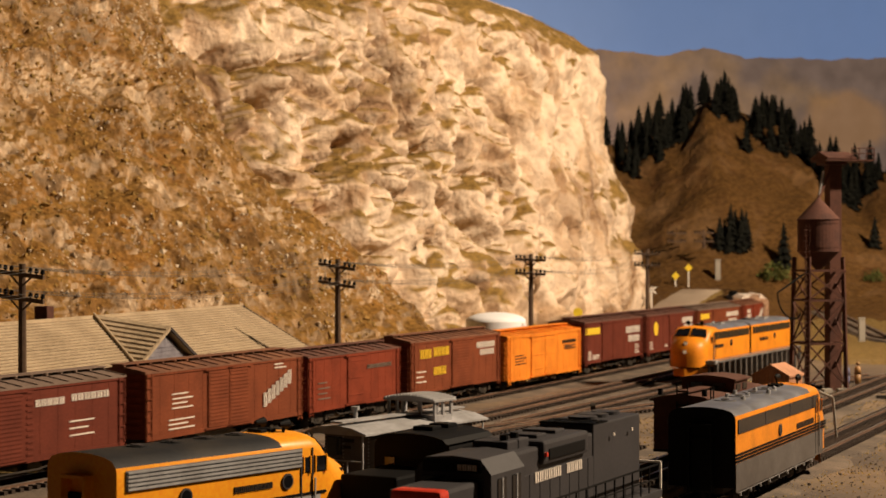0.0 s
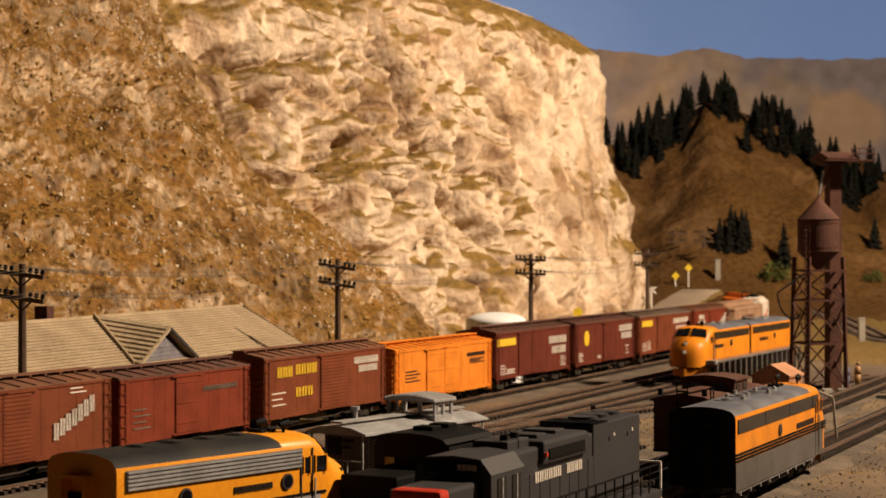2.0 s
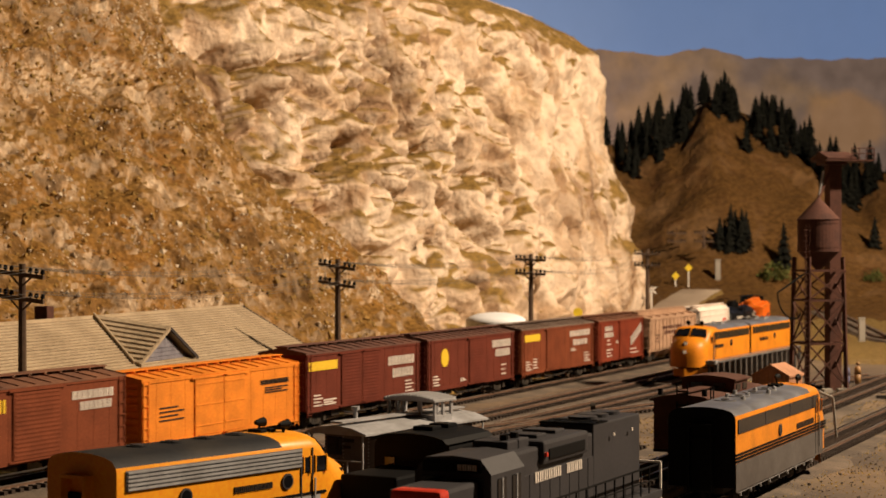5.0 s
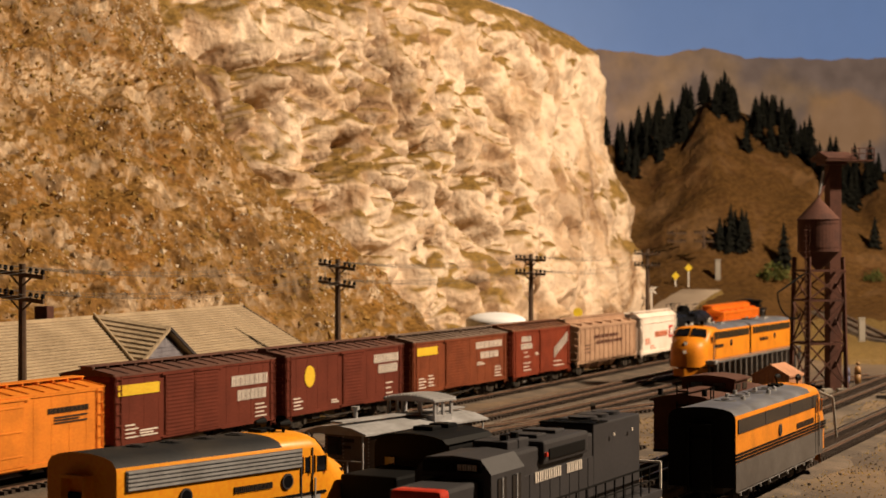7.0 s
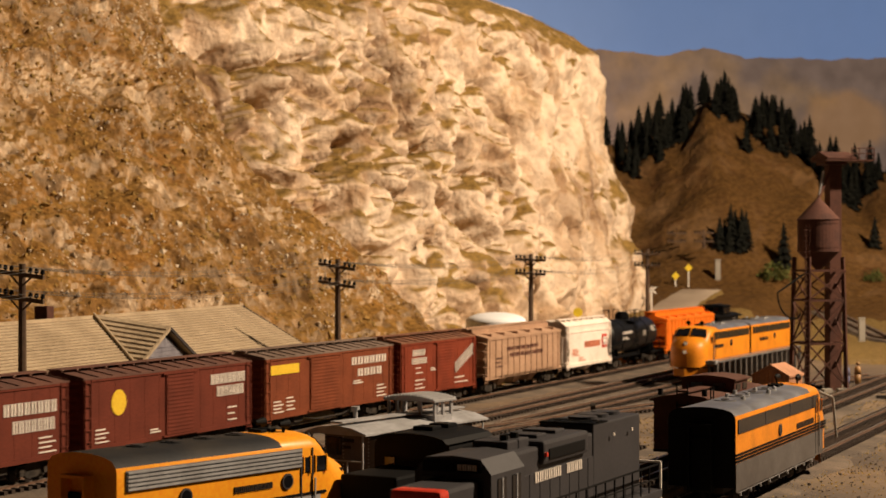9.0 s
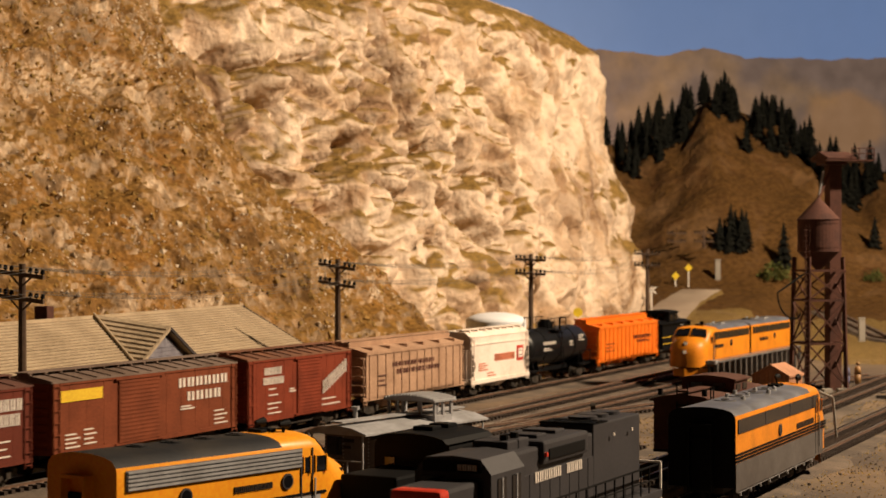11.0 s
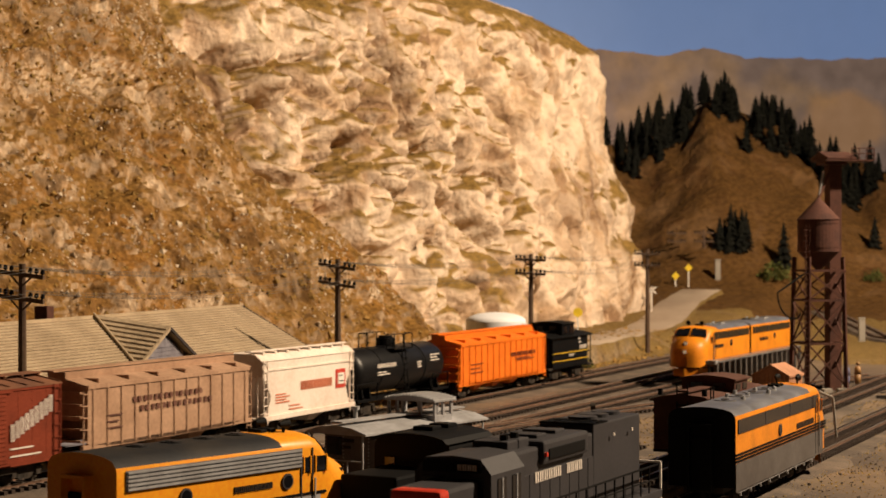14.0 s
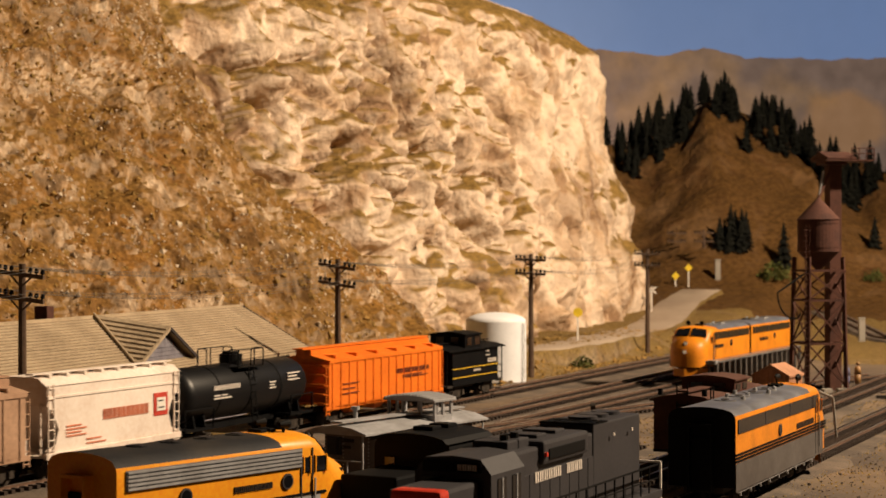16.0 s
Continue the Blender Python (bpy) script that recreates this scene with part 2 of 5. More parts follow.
def fbm(x, y, z, s, o=4):
    return noise.fractal(Vector((x / s, y / s, z / s)), 1.0, 2.0, o)


def ridge_top(x):
    xs = (0, 20, 25, 30, 36, 41, 46, 54, 58, 62, 70, 90, 140)
    zs = (30, 30, 30, 28.5, 30.5, 33, 29, 27, 23.5, 22, 24, 27, 30)
    return float(np.interp(x, xs, zs))


def ground_z(x, y):
    a, d = offset_of(x, y)
    z = -0.42 + 0.10 * fbm(x, y, 0, 5)
    left = -d
    z += smooth(4.6, 8.5, left) * (1.6 + 0.25 * fbm(x, y, 3, 6)) * smooth(20, 45, a)
    far = smooth(205, 262, y + 0.25 * max(0.0, x - 55))
    z += 4.6 * far * smooth(-15, -4, d + 18)
    if y > 238:
        k = smooth(240, 287, y)
        z += (ridge_top(x) - 5 + 3.0 * fbm(x, y, 7, 16) + 2.2 * fbm(x, y, 9, 6)) * k * (1 - 0.25 * smooth(292, 318, y))
    return z


# ---- terrain ----
def grid_mesh(bm, xs, ys, f):
    rows = [[bm.verts.new((x, y, f(x, y))) for x in xs] for y in ys]
    for r, q in zip(rows, rows[1:]):
        for i in range(len(xs) - 1):
            bm.faces.new((r[i], r[i + 1], q[i + 1], q[i]))
    return bm


ground = solid("ground", grid_mesh(B(), np.linspace(-75, 135, 200), np.linspace(34, 322, 282), ground_z), M_GROUND,
               "cinder and dry earth ground of a model railway yard", "ground", kind="structure", smooth=True)
ground.data.materials.append(M_BACK)
ground.data.materials.append(M_BANK)
for p in ground.data.polygons:
    gx, gy = p.center.x / S, p.center.y / S
    if gy + 6 * fbm(gx, gy, 1, 8) > 226:
        p.material_index = 1
    elif offset_of(gx, gy)[1] + 1.2 * fbm(gx, gy, 2, 4) < -3.6 or (gx > 36 and gy > 165):
        p.material_index = 2

solid("floor", box(B(), -320, 420, -320, 420, -99, -96), mat("room_carpet", (0.03, 0.028, 0.026), None, 8, 0.95, 0.2), "dark carpet floor of the room round the layout", "floor", kind="structure")
solid("fascia", box(B(), -75, 135, 33.2, 33.9, -40, -.2, .1), M_TRIM, "dark board along the edge of the layout", "fascia", kind="structure")

SET_Z = (0, 7.3, 11.7, 16.2, 19.1, 22.8, 28, 31.7, 34.7, 37.3, 39.5, 41.3, 42.8, 44.5, 46)
SET_D = (0, 0.3, 1.6, 2.4, 4.2, 5.2, 5.9, 6.2, 7.2, 9.8, 13.5, 17.9, 22, 32, 60)


def cliff():
    """A rock wall that follows the line, then turns round a blunt nose away from the track."""
    bm = B()
    foot, ang, p = [], math.atan2(0.915, 0.4), Vector((-7.9, 150)) - Vector((0.4, 0.915)) * 45
    steps, ds = 545, 0.333
    for i in range(steps):
        run = i * ds
        if run > 30:
            foot.append((p.copy(), ang, run))
        turn = 1 / 15.0 if 128 < run < 163 else (0.004 if 118 < run <= 128 else 0)
        ang += turn * ds
        p = p + Vector((math.cos(ang), math.sin(ang))) * ds
    rows = []
    for k in range(190):
        zk = -1.5 + 46.5 * (k / 189) ** 1.05
        row = []
        for q, an, run in foot:
            n = Vector((-math.sin(an), math.cos(an)))
            cap = 14.6 + 45 * smooth(127, 92, run)
            z = min(zk, float(np.interp(cap, SET_D, SET_Z)) + 0.2 * (k / 189))
            back = float(np.interp(max(z, 0), SET_Z, SET_D))
            back += max(0.0, z) * 0.50 * smooth(105, 40, run) if run < 105 else 0
            back += 15 * smooth(70, 44, run)
            back = min(back, cap)
            x, y = q + n * back
            v = Vector((x, y, z))
            w = v + Vector((fbm(x, y, z, 8, 3), fbm(y, z, x, 8, 3), fbm(z, x, y, 8, 3))) * 3.4
            hard = smooth(40, 34, z)
            rough = 1 - 0.62 * smooth(88, 118, run)          # the nose is worn smoother than the folded face
            lie = Vector((w.x * .95 + w.z * .28, w.y * .95 + w.z * .12, w.z * .36))
            f1 = abs(noise.noise(lie / 4.6))
            f2 = abs(noise.noise(lie / 2.1 + Vector((7, 3, 1))))
            f3 = abs(noise.noise(w / 0.95 + Vector((1, 9, 4))))
            strata = noise.noise(Vector((run * .10 - z * .34, z * .05 + run * .02, 3.0)))
            rel = 4.6 * f1 + 1.9 * f2 + 0.55 * f3 + 0.7 * strata + 1.1 * fbm(x, y, z, 14, 2) - 1.9
            rel -= 1.5 * (1 - smooth(0.0, 0.06, f1)) * smooth(-.3, .2, fbm(x, y, z, 13, 2))
            heart = smooth(40, 52, run) * smooth(98, 80, run) * smooth(10, 15, z) * smooth(34, 27, z)
            rel -= 1.3 * heart * (1 - smooth(0.0, 0.16, f2)) + 2.0 * heart * (1 - smooth(0, .16, f1))
            rel += (0.16 + .22 * smooth(85, 110, run)) * fbm(x, y, z, 0.9, 3)
            rel = rel * (0.25 + 0.75 * hard) * rough
            out = Vector((-n.x, -n.y, 0.25))
            row.append(v + out * rel)
        rows.append(row)
    loft(bm, rows)
    return solid("cliff", bm, M_CLIFF, "tall cream plaster rock cliff with brown seams and turf ledges", "cliff", kind="structure", smooth=True)


cliff()


CREST_Z = (1.0, 2.2, 5.2, 8.2, 11.3, 14.3, 17.8, 21.9, 28.5, 33.4, 41.0)
CREST_X = (2.0, 0.8, -2.7, -5.2, -9.2, -13.3, -17.1, -21.2, -24.5, -26.4, -28.5)
CREST_Y = (160, 160, 160, 160, 161, 162, 163, 165, 168, 170, 172)


def spur_point(u, v):
    """u from the left end to the crest beside the cliff (1), past it the surface turns back; v up the slope."""
    w = min(u, 1.0)
    z1 = 1.0 + 40.0 * v
    e0 = Vector((-62.0, 66.0, 1.5)).lerp(Vector((-92.0, 92.0, 46.0)), v)
    e1 = Vector((float(np.interp(z1, CREST_Z, CREST_X)), float(np.interp(z1, CREST_Z, CREST_Y)), z1))
    p = e0.lerp(e1, w)
    p += Vector((0.5, -0.7, 0.2)) * (6.0 * math.sin(math.pi * w) * v * 0.6)
    if u > 0.93:
        k = (u - 0.93) / 0.17
        p += Vector((-0.2, 1.0, -0.18)) * (k * k * 12)
    r = 0.9 * fbm(p.x, p.y, p.z, 9) + 0.55 * fbm(p.x, p.z, p.y, 2.6) + 0.26 * fbm(p.y, p.x, p.z, 0.8, 3)
    crag = max(0.0, noise.ridged_multi_fractal(p / 13, 0.9, 2.0, 4, 1.0, 2.0) - 1.25)
    ledge = max(0.0, fbm(p.x, p.y, p.z, 5.0, 3) - 0.12)          # pale outcrops that break through the turf
    return p + Vector((0.62, -0.45, 0.64)) * (r + 0.9 * crag + 1.5 * ledge)


def spur():
    bm = B()
    loft(bm, [[spur_point(i / 300 * 1.10, k / 149) for i in range(301)] for k in range(150)])
    return solid("hillside", bm, M_HILL, "dry ochre hillside with scattered pale stones and sparse turf", "hillside", kind="structure", smooth=False)


spur()


def scatter(name, count, place, size, material, label, category, tall=1.0):
    """Many small lumps as one sheet of stuff."""
    verts, faces = [], []
    for i in range(count):
        p, r = place(), random.uniform(*size) * random.choice((0.6, 0.8, 1.0, 1.3))
        k = len(verts)
        base = [(1, 0, 0), (-1, 0, 0), (0, 1, 0), (0, -1, 0), (0, 0, 1), (0, 0, -1)]
        sx, sy, sz = (random.uniform(0.6, 1.4) for _ in range(3))
        rot = Euler([random.uniform(-0.6, 0.6) for _ in range(3)]).to_matrix()
        for b in base:
            q = rot @ Vector((b[0] * sx, b[1] * sy, b[2] * sz * tall)) * r
            verts.append((p + q) * S)
        for f in ((0, 2, 4), (2, 1, 4), (1, 3, 4), (3, 0, 4), (2, 0, 5), (1, 2, 5), (3, 1, 5), (0, 3, 5)):
            faces.append([k + j for j in f])
    me = bpy.data.meshes.new(name)
    me.from_pydata([tuple(v) for v in verts], [], faces)
    me.materials.append(material)
    return tagged(new(name, me), label, category, kind="stuff")


def hill_spot(lo):
    """A place on the slope, in patches: only where a broad noise is above lo."""
    while True:
        p = spur_point(random.random() ** 0.7, random.random())
        if fbm(p.x, p.y, p.z, 7, 3) > lo:
            return p


scatter("hill_stones", 1600, lambda: hill_spot(0.12), (0.06, 0.24), M_STONE, "pale loose stones on the dry hillside", "stones")
scatter("hill_pebbles", 5500, lambda: hill_spot(-0.05), (0.04, 0.13), M_STONE, "small pale pebbles on the dry hillside", "stones")
scatter("hill_tufts", 4200, lambda: hill_spot(-0.6), (0.10, 0.30), M_TUFT, "dry ochre grass tufts on the hillside", "grass")


# ---- backdrop ----
def backdrop():
    bm = B()
    loft(bm, [[(-60 + 15 * i, 338, z) for i in range(15)] for z in (-5, 35, 75)])
    solid("backdrop", bm, M_SKY, "painted blue sky backdrop behind the layout", "backdrop", kind="structure")
    bm = B()
    rows = []
    for k in range(30):
        row = []
        for i in range(180):
            x = -20 + i * 0.85
            top = float(np.interp(x, (-20, 23, 40, 47, 55, 67, 80, 130), (45, 47.0, 45.2, 46.8, 45.0, 44.6, 44.8, 47))) + 0.5 * fbm(x, 0, 0, 3)
            z = 2 + (top - 2) * k / 29
            row.append((x, 326 - 4 * (1 - k / 29) - 2.5 * fbm(x, z, 5, 14) * (1 - k / 29), z))
        rows.append(row)
    loft(bm, rows)
    solid("mountain_backdrop", bm, M_MOUNT, "faintly glowing painted brown mountain range of the backdrop", "backdrop", kind="structure", smooth=True)


backdrop()


# ---- rolling stock ----
W_UNIT = 104.4


def train_shift(t):
    return W_UNIT * (0.09 * (t - 8) + 7.36e-5 * (t - 8) ** 2)


def drive(ob, c):
    rows = []
    for i in range(33):
        t = i * 0.5
        x, y, ang = main_line(c - train_shift(t))
        rows.append((t, sp(pose(x, y, 0, 0, 0, ang))))
    walk(ob, rows)


# ---- freight cars ----
def place_mesh(name, me, parent, at, label=""):
    ob = new(name, me)
    ob.parent = parent
    ob.matrix_basis = sp(at)
    if label:
        ob["label"] = label
    return ob


def truck_frame():
    bm = B()
    for s in (-1, 1):
        y = s * 0.98
        loft(bm, [[(x, y + o, z) for x, z in ((-1.25, .62), (-1.1, .78), (-.4, .80), (-.3, .95), (.3, .95), (.4, .80), (1.1, .78), (1.25, .62), (1.1, .38), (.55, .32), (.35, .20), (-.35, .20), (-.55, .32), (-1.1, .38))] for o in (-.09, .09)], closed=True, caps=True)
        for x in (-.85, .85):
            box(bm, x - .18, x + .18, y + s * .05, y + s * .2, .35, .68, .03)
        for x in (-.16, 0, .16):
            rod(bm, (x, y + s * .06, .3), (x, y + s * .06, .72), .06, n=6)
    box(bm, -.25, .25, -.95, .95, .45, .78)
    return mesh_of("side_frame", bm, M_UNDER)


def wheel_pair():
    bm = B()
    for s in (-1, 1):
        rod(bm, (0, s * .70, .42), (0, s * .82, .42), .42, n=20)
        rod(bm, (0, s * .64, .42), (0, s * .70, .42), .46, n=20)
    rod(bm, (0, -.95, .42), (0, .95, .42), .08)
    return mesh_of("wheelset", bm, M_UNDER)


ME_FRAME, ME_WHEELS = truck_frame(), wheel_pair()


def truck(parent, x):
    t = place_mesh("truck", ME_FRAME, parent, pose(x, 0, 0))
    for d in (-.85, .85):
        place_mesh("wheelset", ME_WHEELS, t, pose(d, 0, 0))
    return t


def couplers(ob, h, z=.88):
    for s in (-1, 1):
        bm = B()
        box(bm, min(s * (h - .1), s * (h + .5)), max(s * (h - .1), s * (h + .5)), -.1, .1, z - .1, z + .1, .02)
        box(bm, min(s * (h + .4), s * (h + .68)), max(s * (h + .4), s * (h + .68)), -.2, .16, z - .16, z + .16, .05)
        part("coupler", bm, M_UNDER, ob)


def ladder(ob, x0, x1, z0, z1, y, material, n=7):
    bm = B()
    for x in (x0, x1):
        bar(bm, (x, y - .06, z0), (x, y - .06, z1), .05)
    for i in range(n):
        z = z0 + .15 + (z1 - z0 - .3) * i / (n - 1)
        bar(bm, (x0, y - .07, z), (x1, y - .07, z), .045)
    return part("ladder", bm, material, ob)


def word(bm, x0, x1, z0, z1, y, n, weight=0.72, slant=0.0):
    """A row of n pairs of plain bars in place of lettering."""
    w = (x1 - x0) / n
    for i in range(n):
        for k in (0, .46):
            box(bm, x0 + (i + k) * w, x0 + (i + k + .38 * weight) * w, y - .015, y + .03, z0 + slant * i, z1 + slant * i)
    return bm


def boxcar(a0, a1, eave, sill, body, roof, doors, marks, label, ribs=(), under=M_UNDER, board=None):
    """doors: (from, to, ribbed) in fractions of the side; marks: (material, kind, u0, u1, v0, v1, n)."""
    L = a1 - a0
    h, W = L / 2, 1.5
    ob = thing("boxcar", pose(0, 0, 0), label, "freight car", "cars of the moving freight train")
    bm = box(B(), -h, h, -W, W, sill, eave, 0.03)
    for i in range(1, 12):                       # seams of the side sheets
        x = -h + L * i / 12
        if not any(-h + L * d[0] - .05 < x < -h + L * d[1] + .05 for d in doors):
            for s in (-1, 1):
                box(bm, x - .03, x + .03, s * W - .01, s * W + .01, sill + .06, eave - .06)
    for s in (-1, 1):                            # side sill and eave angle
        box(bm, -h + .02, h - .02, s * (W + .02) - .03, s * (W + .02) + .03, sill - .10, sill + .10)
        box(bm, -h + .02, h - .02, s * (W + .02) - .03, s * (W + .02) + .03, eave - .12, eave - .01)
    for u0, u1 in ribs:                          # pressed side ribs
        n = 11
        for i in range(n):
            z = sill + .25 + (eave - sill - .45) * i / (n - 1)
            box(bm, -h + L * u0, -h + L * u1, -W - .04, -W + .02, z - .06, z + .06, .02)
    part("body", bm, body, ob)
    for s in (-1, 1):                            # pressed steel ends
        for i in range(9):
            z, x = sill + .2 + (eave - sill - .3) * i / 8, s * h
            part("end_rib", box(B(), x - .07, x + .07, -W + .12, W - .12, z - .10, z + .10, .05), body, ob)
    rt = eave + .32
    bm = loft(B(), [[(x, -W - .06, eave - .02), (x, -W - .06, eave + .05), (x, 0, rt), (x, W + .06, eave + .05), (x, W + .06, eave - .02)] for x in (-h - .05, h + .05)], closed=True, caps=True)
    n = max(8, int(L / 1.1))
    for i in range(n + 1):
        x = -h + L * i / n
        for s in (-1, 1):
            bar(bm, (x, s * (W + .03), eave + .075), (x, s * .34, rt - .03), .055, .055)
    part("roof", bm, roof, ob)
    bm = B()
    for y in (-.26, 0, .26):
        box(bm, -h - .2, h + .2, y - .11, y + .11, rt + .10, rt + .15)
    for i in range(n + 1):
        x = -h + L * i / n
        box(bm, x - .05, x + .05, -.36, .36, rt - .04, rt + .10)
    part("running_board", bm, board or roof, ob)
    for u0, u1, ribbed in doors:
        x0, x1 = -h + L * u0, -h + L * u1
        bm = box(B(), x0 + .03, x1 - .03, -W - .09, -W + .01, sill + .08, eave - .16, .015)
        d = part("door", bm, body, ob)
        for i in range(15 if ribbed else 3):
            z, k = (sill + .28 + (eave - sill - .58) * i / 14, .045) if ribbed else (sill + .55 + (eave - sill - 1.0) * i / 2, .04)
            part("door_rib", box(B(), x0 + .12, x1 - .12, -W - .115, -W - .07, z - k, z + k, .015), body, d)
        for z in (eave - .17, sill - .02):
            part("door_track", box(B(), x0 - .3, x1 + .3, -W - .14, -W - .05, z, z + .08), body, d)
    for x0 in (-h + .08, h - .53):
        ladder(ob, x0, x0 + .45, sill - .35, eave, -W, body)
    for s in (-1, 1):
        ladder(ob, s * h + s * .02 - .0, s * h + s * .02 + .02, sill, eave, -W + .25, body, 2)
    bm = rod(B(), (-h - .22, .5, 3.1), (-h - .16, .5, 3.1), .28, n=14)
    part("brake_wheel", bm, under, ob)
    bm = box(B(), -h + .4, h - .4, -.5, .5, sill - .25, sill)
    for x in (-h * .45, h * .42):
        box(bm, x - .5, x + .5, -1.2, -.6, .55, sill)
        rod(bm, (x - .6, .7, .75), (x + .4, .7, .75), .24)
    for s in (-1, 1):
        bar(bm, (-h + 3.2, s * 1.3, sill), (-1.6, s * 1.2, .55), .07)
        bar(bm, (-1.6, s * 1.2, .55), (1.6, s * 1.2, .55), .07)
        bar(bm, (1.6, s * 1.2, .55), (h - 3.2, s * 1.3, sill), .07)
    part("underframe", bm, under, ob)
    for s in (-1, 1):
        truck(ob, s * (h - 2.0))
    couplers(ob, h)
    add_marks(ob, marks, L, W, sill, eave)
    return ob, (a0 + a1) / 2


def add_marks(ob, marks, L, W, sill, eave, names="marking"):
    H = eave - sill
    for material, kind, u0, u1, v0, v1, n in marks:
        x0, x1, z0, z1, y = -L / 2 + L * u0, -L / 2 + L * u1, sill + H * v0, sill + H * v1, -W - (.03 if n > 0 else .06)
        bm = B()
        if kind == "word":
            word(bm, x0, x1, z0, z1, y, n)
        elif kind == "slant":
            word(bm, x0, x1, z0, z0 + (z1 - z0) * .38, y - .05, n, .62, (z1 - z0) * .62 / n)
        elif kind == "block":
            box(bm, x0, x1, y - .01, y + .05, z0, z1)
        elif kind == "disc":
            rod(bm, ((x0 + x1) / 2, y - .01, (z0 + z1) / 2), ((x0 + x1) / 2, y + .05, (z0 + z1) / 2), (x1 - x0) / 2, n=24)
        elif kind == "rows":
            for i in range(n):
                z = z0 + (z1 - z0) * i / max(1, n - 1)
                box(bm, x0, x1 - (x1 - x0) * .25 * (i % 2), y - .01, y + .05, z - .034, z + .034)
        part(names, bm, material, ob, "painted marking of plain bars")


C_BROWN = paint("car_brown", (0.125, 0.028, 0.016), 0.75, 0.15, 0.8)
C_RED = paint("car_red_brown", (0.19, 0.036, 0.016), 0.75, 0.15, 0.75)
C_RUST = paint("car_faded_brown", (0.175, 0.046, 0.019), 0.75, 0.15, 0.78)
C_ROOF = mat("car_roof_dusty", (0.20, 0.085, 0.045), (0.12, 0.055, 0.035), 40, 0.85, 0.15)
C_ROOFD = mat("car_roof_dark", (0.13, 0.055, 0.038), (0.09, 0.045, 0.035), 40, 0.85, 0.15)
C_ROOFG = mat("car_roof_grey", (0.17, 0.12, 0.095), (0.11, 0.07, 0.05), 30, 0.8, 0.15)
C_ORANGE = paint("car_orange", (0.72, 0.22, 0.02), 0.65, 0.25, 0.78)
C_ORANGE2 = paint("hopper_orange", (0.76, 0.17, 0.012), 0.6, 0.25, 0.85)
C_TAN = mat("hopper_tan", (0.41, 0.255, 0.165), (0.31, 0.185, 0.115), 45, 0.8, 0.15)
C_WHITE = mat("hopper_white", (0.78, 0.69, 0.61), (0.68, 0.57, 0.49), 35, 0.7, 0.1)

Wt, Ye, Dk, Rd = M_LETTER, M_YELLOW, M_DARKMARK, M_REDMARK
K = W_UNIT
data_bars = (Wt, "rows", .06, .13, .08, .26, 4)
data_right = (Wt, "rows", .86, .94, .08, .28, 4)
TRAIN = []
TRAIN.append(boxcar(-.98 * K, -.8307 * K, 4.2, 1.05, C_BROWN, C_ROOFG, [(.30, .5, True)],
             [(Wt, "word", .56, .70, .72, .82, 5), (Wt, "word", .73, .92, .74, .84, 6), (Wt, "rows", .72, .84, .25, .45, 3)],
             "red-brown boxcar with ribbed sides and faded white markings", ribs=[(.05, .29), (.52, .55)]))
TRAIN.append(boxcar(-.8143 * K, -.6643 * K, 4.2, 1.05, C_RUST, C_ROOF, [(.36, .49, True), (.49, .62, True)],
             [(Wt, "rows", .13, .28, .10, .24, 3), (Wt, "rows", .15, .27, .42, .64, 4), (Wt, "slant", .72, .92, .22, .85, 7), (Wt, "rows", .80, .88, .86, .92, 2)],
             "faded brown boxcar with double doors and a slanted white emblem", ribs=[(.36, .36)]))
TRAIN.append(boxcar(-.6576 * K, -.5424 * K, 4.05, 1.05, C_RED, C_ROOFD, [(.40, .58, False)],
             [(C_ROOFG, "word", .62, .90, .66, .74, 12), (C_ROOFG, "rows", .1, .22, .2, .5, 4)],
             "short red-brown boxcar with worn faint markings"))
TRAIN.append(boxcar(-.5273 * K, -.3848 * K, 4.25, 1.05, C_RUST, C_ROOF, [(.43, .66, True)],
             [(Ye, "word", .10, .22, .66, .84, 3), (Ye, "word", .24, .41, .68, .86, 4), (Ye, "word", .24, .38, .30, .46, 3),
              (Wt, "word", .72, .94, .74, .86, 8), (Wt, "word", .76, .93, .58, .70, 7), (Wt, "rows", .06, .16, .2, .4, 3)],
             "brown boxcar with yellow block markings and ribbed door"))
TRAIN.append(boxcar(-.3713 * K, -.2223 * K, 3.85, .75, C_ORANGE, C_ORANGE, [(.30, .48, False), (.48, .62, False)],
             [(Dk, "word", .73, .93, .70, .78, 10), (Dk, "rows", .76, .92, .56, .64, 3), (Dk, "rows", .10, .24, .35, .55, 4)],
             "bright orange refrigerator car with double doors and dark markings"))
TRAIN.append(boxcar(-.2139 * K, -.0684 * K, 4.25, 1.05, C_BROWN, C_ROOFD, [(.28, .455, True), (.455, .61, True)],
             [(Ye, "block", .02, .25, .70, .86, 1), (Wt, "word", .70, .95, .62, .79, 8), (Wt, "word", .74, .94, .38, .55, 7), data_bars, (Wt, "rows", .14, .24, .08, .16, 3), data_right, (Wt, "rows", .50, .58, .36, .40, 2)],
             "dark brown double-door boxcar with a yellow block and white markings"))
TRAIN.append(boxcar(-.0570 * K, .0870 * K, 4.25, 1.05, C_BROWN, C_ROOFD, [(.45, .62, True)],
             [(Ye, "disc", .145, .225, .48, .76, 1), (Wt, "word", .73, .96, .70, .86, 8), (Wt, "word", .77, .95, .50, .66, 7), data_bars, (Wt, "rows", .36, .42, .10, .14, 2), (Wt, "rows", .84, .90, .1, .3, 3)],
             "dark brown boxcar with a yellow disc and white markings"))
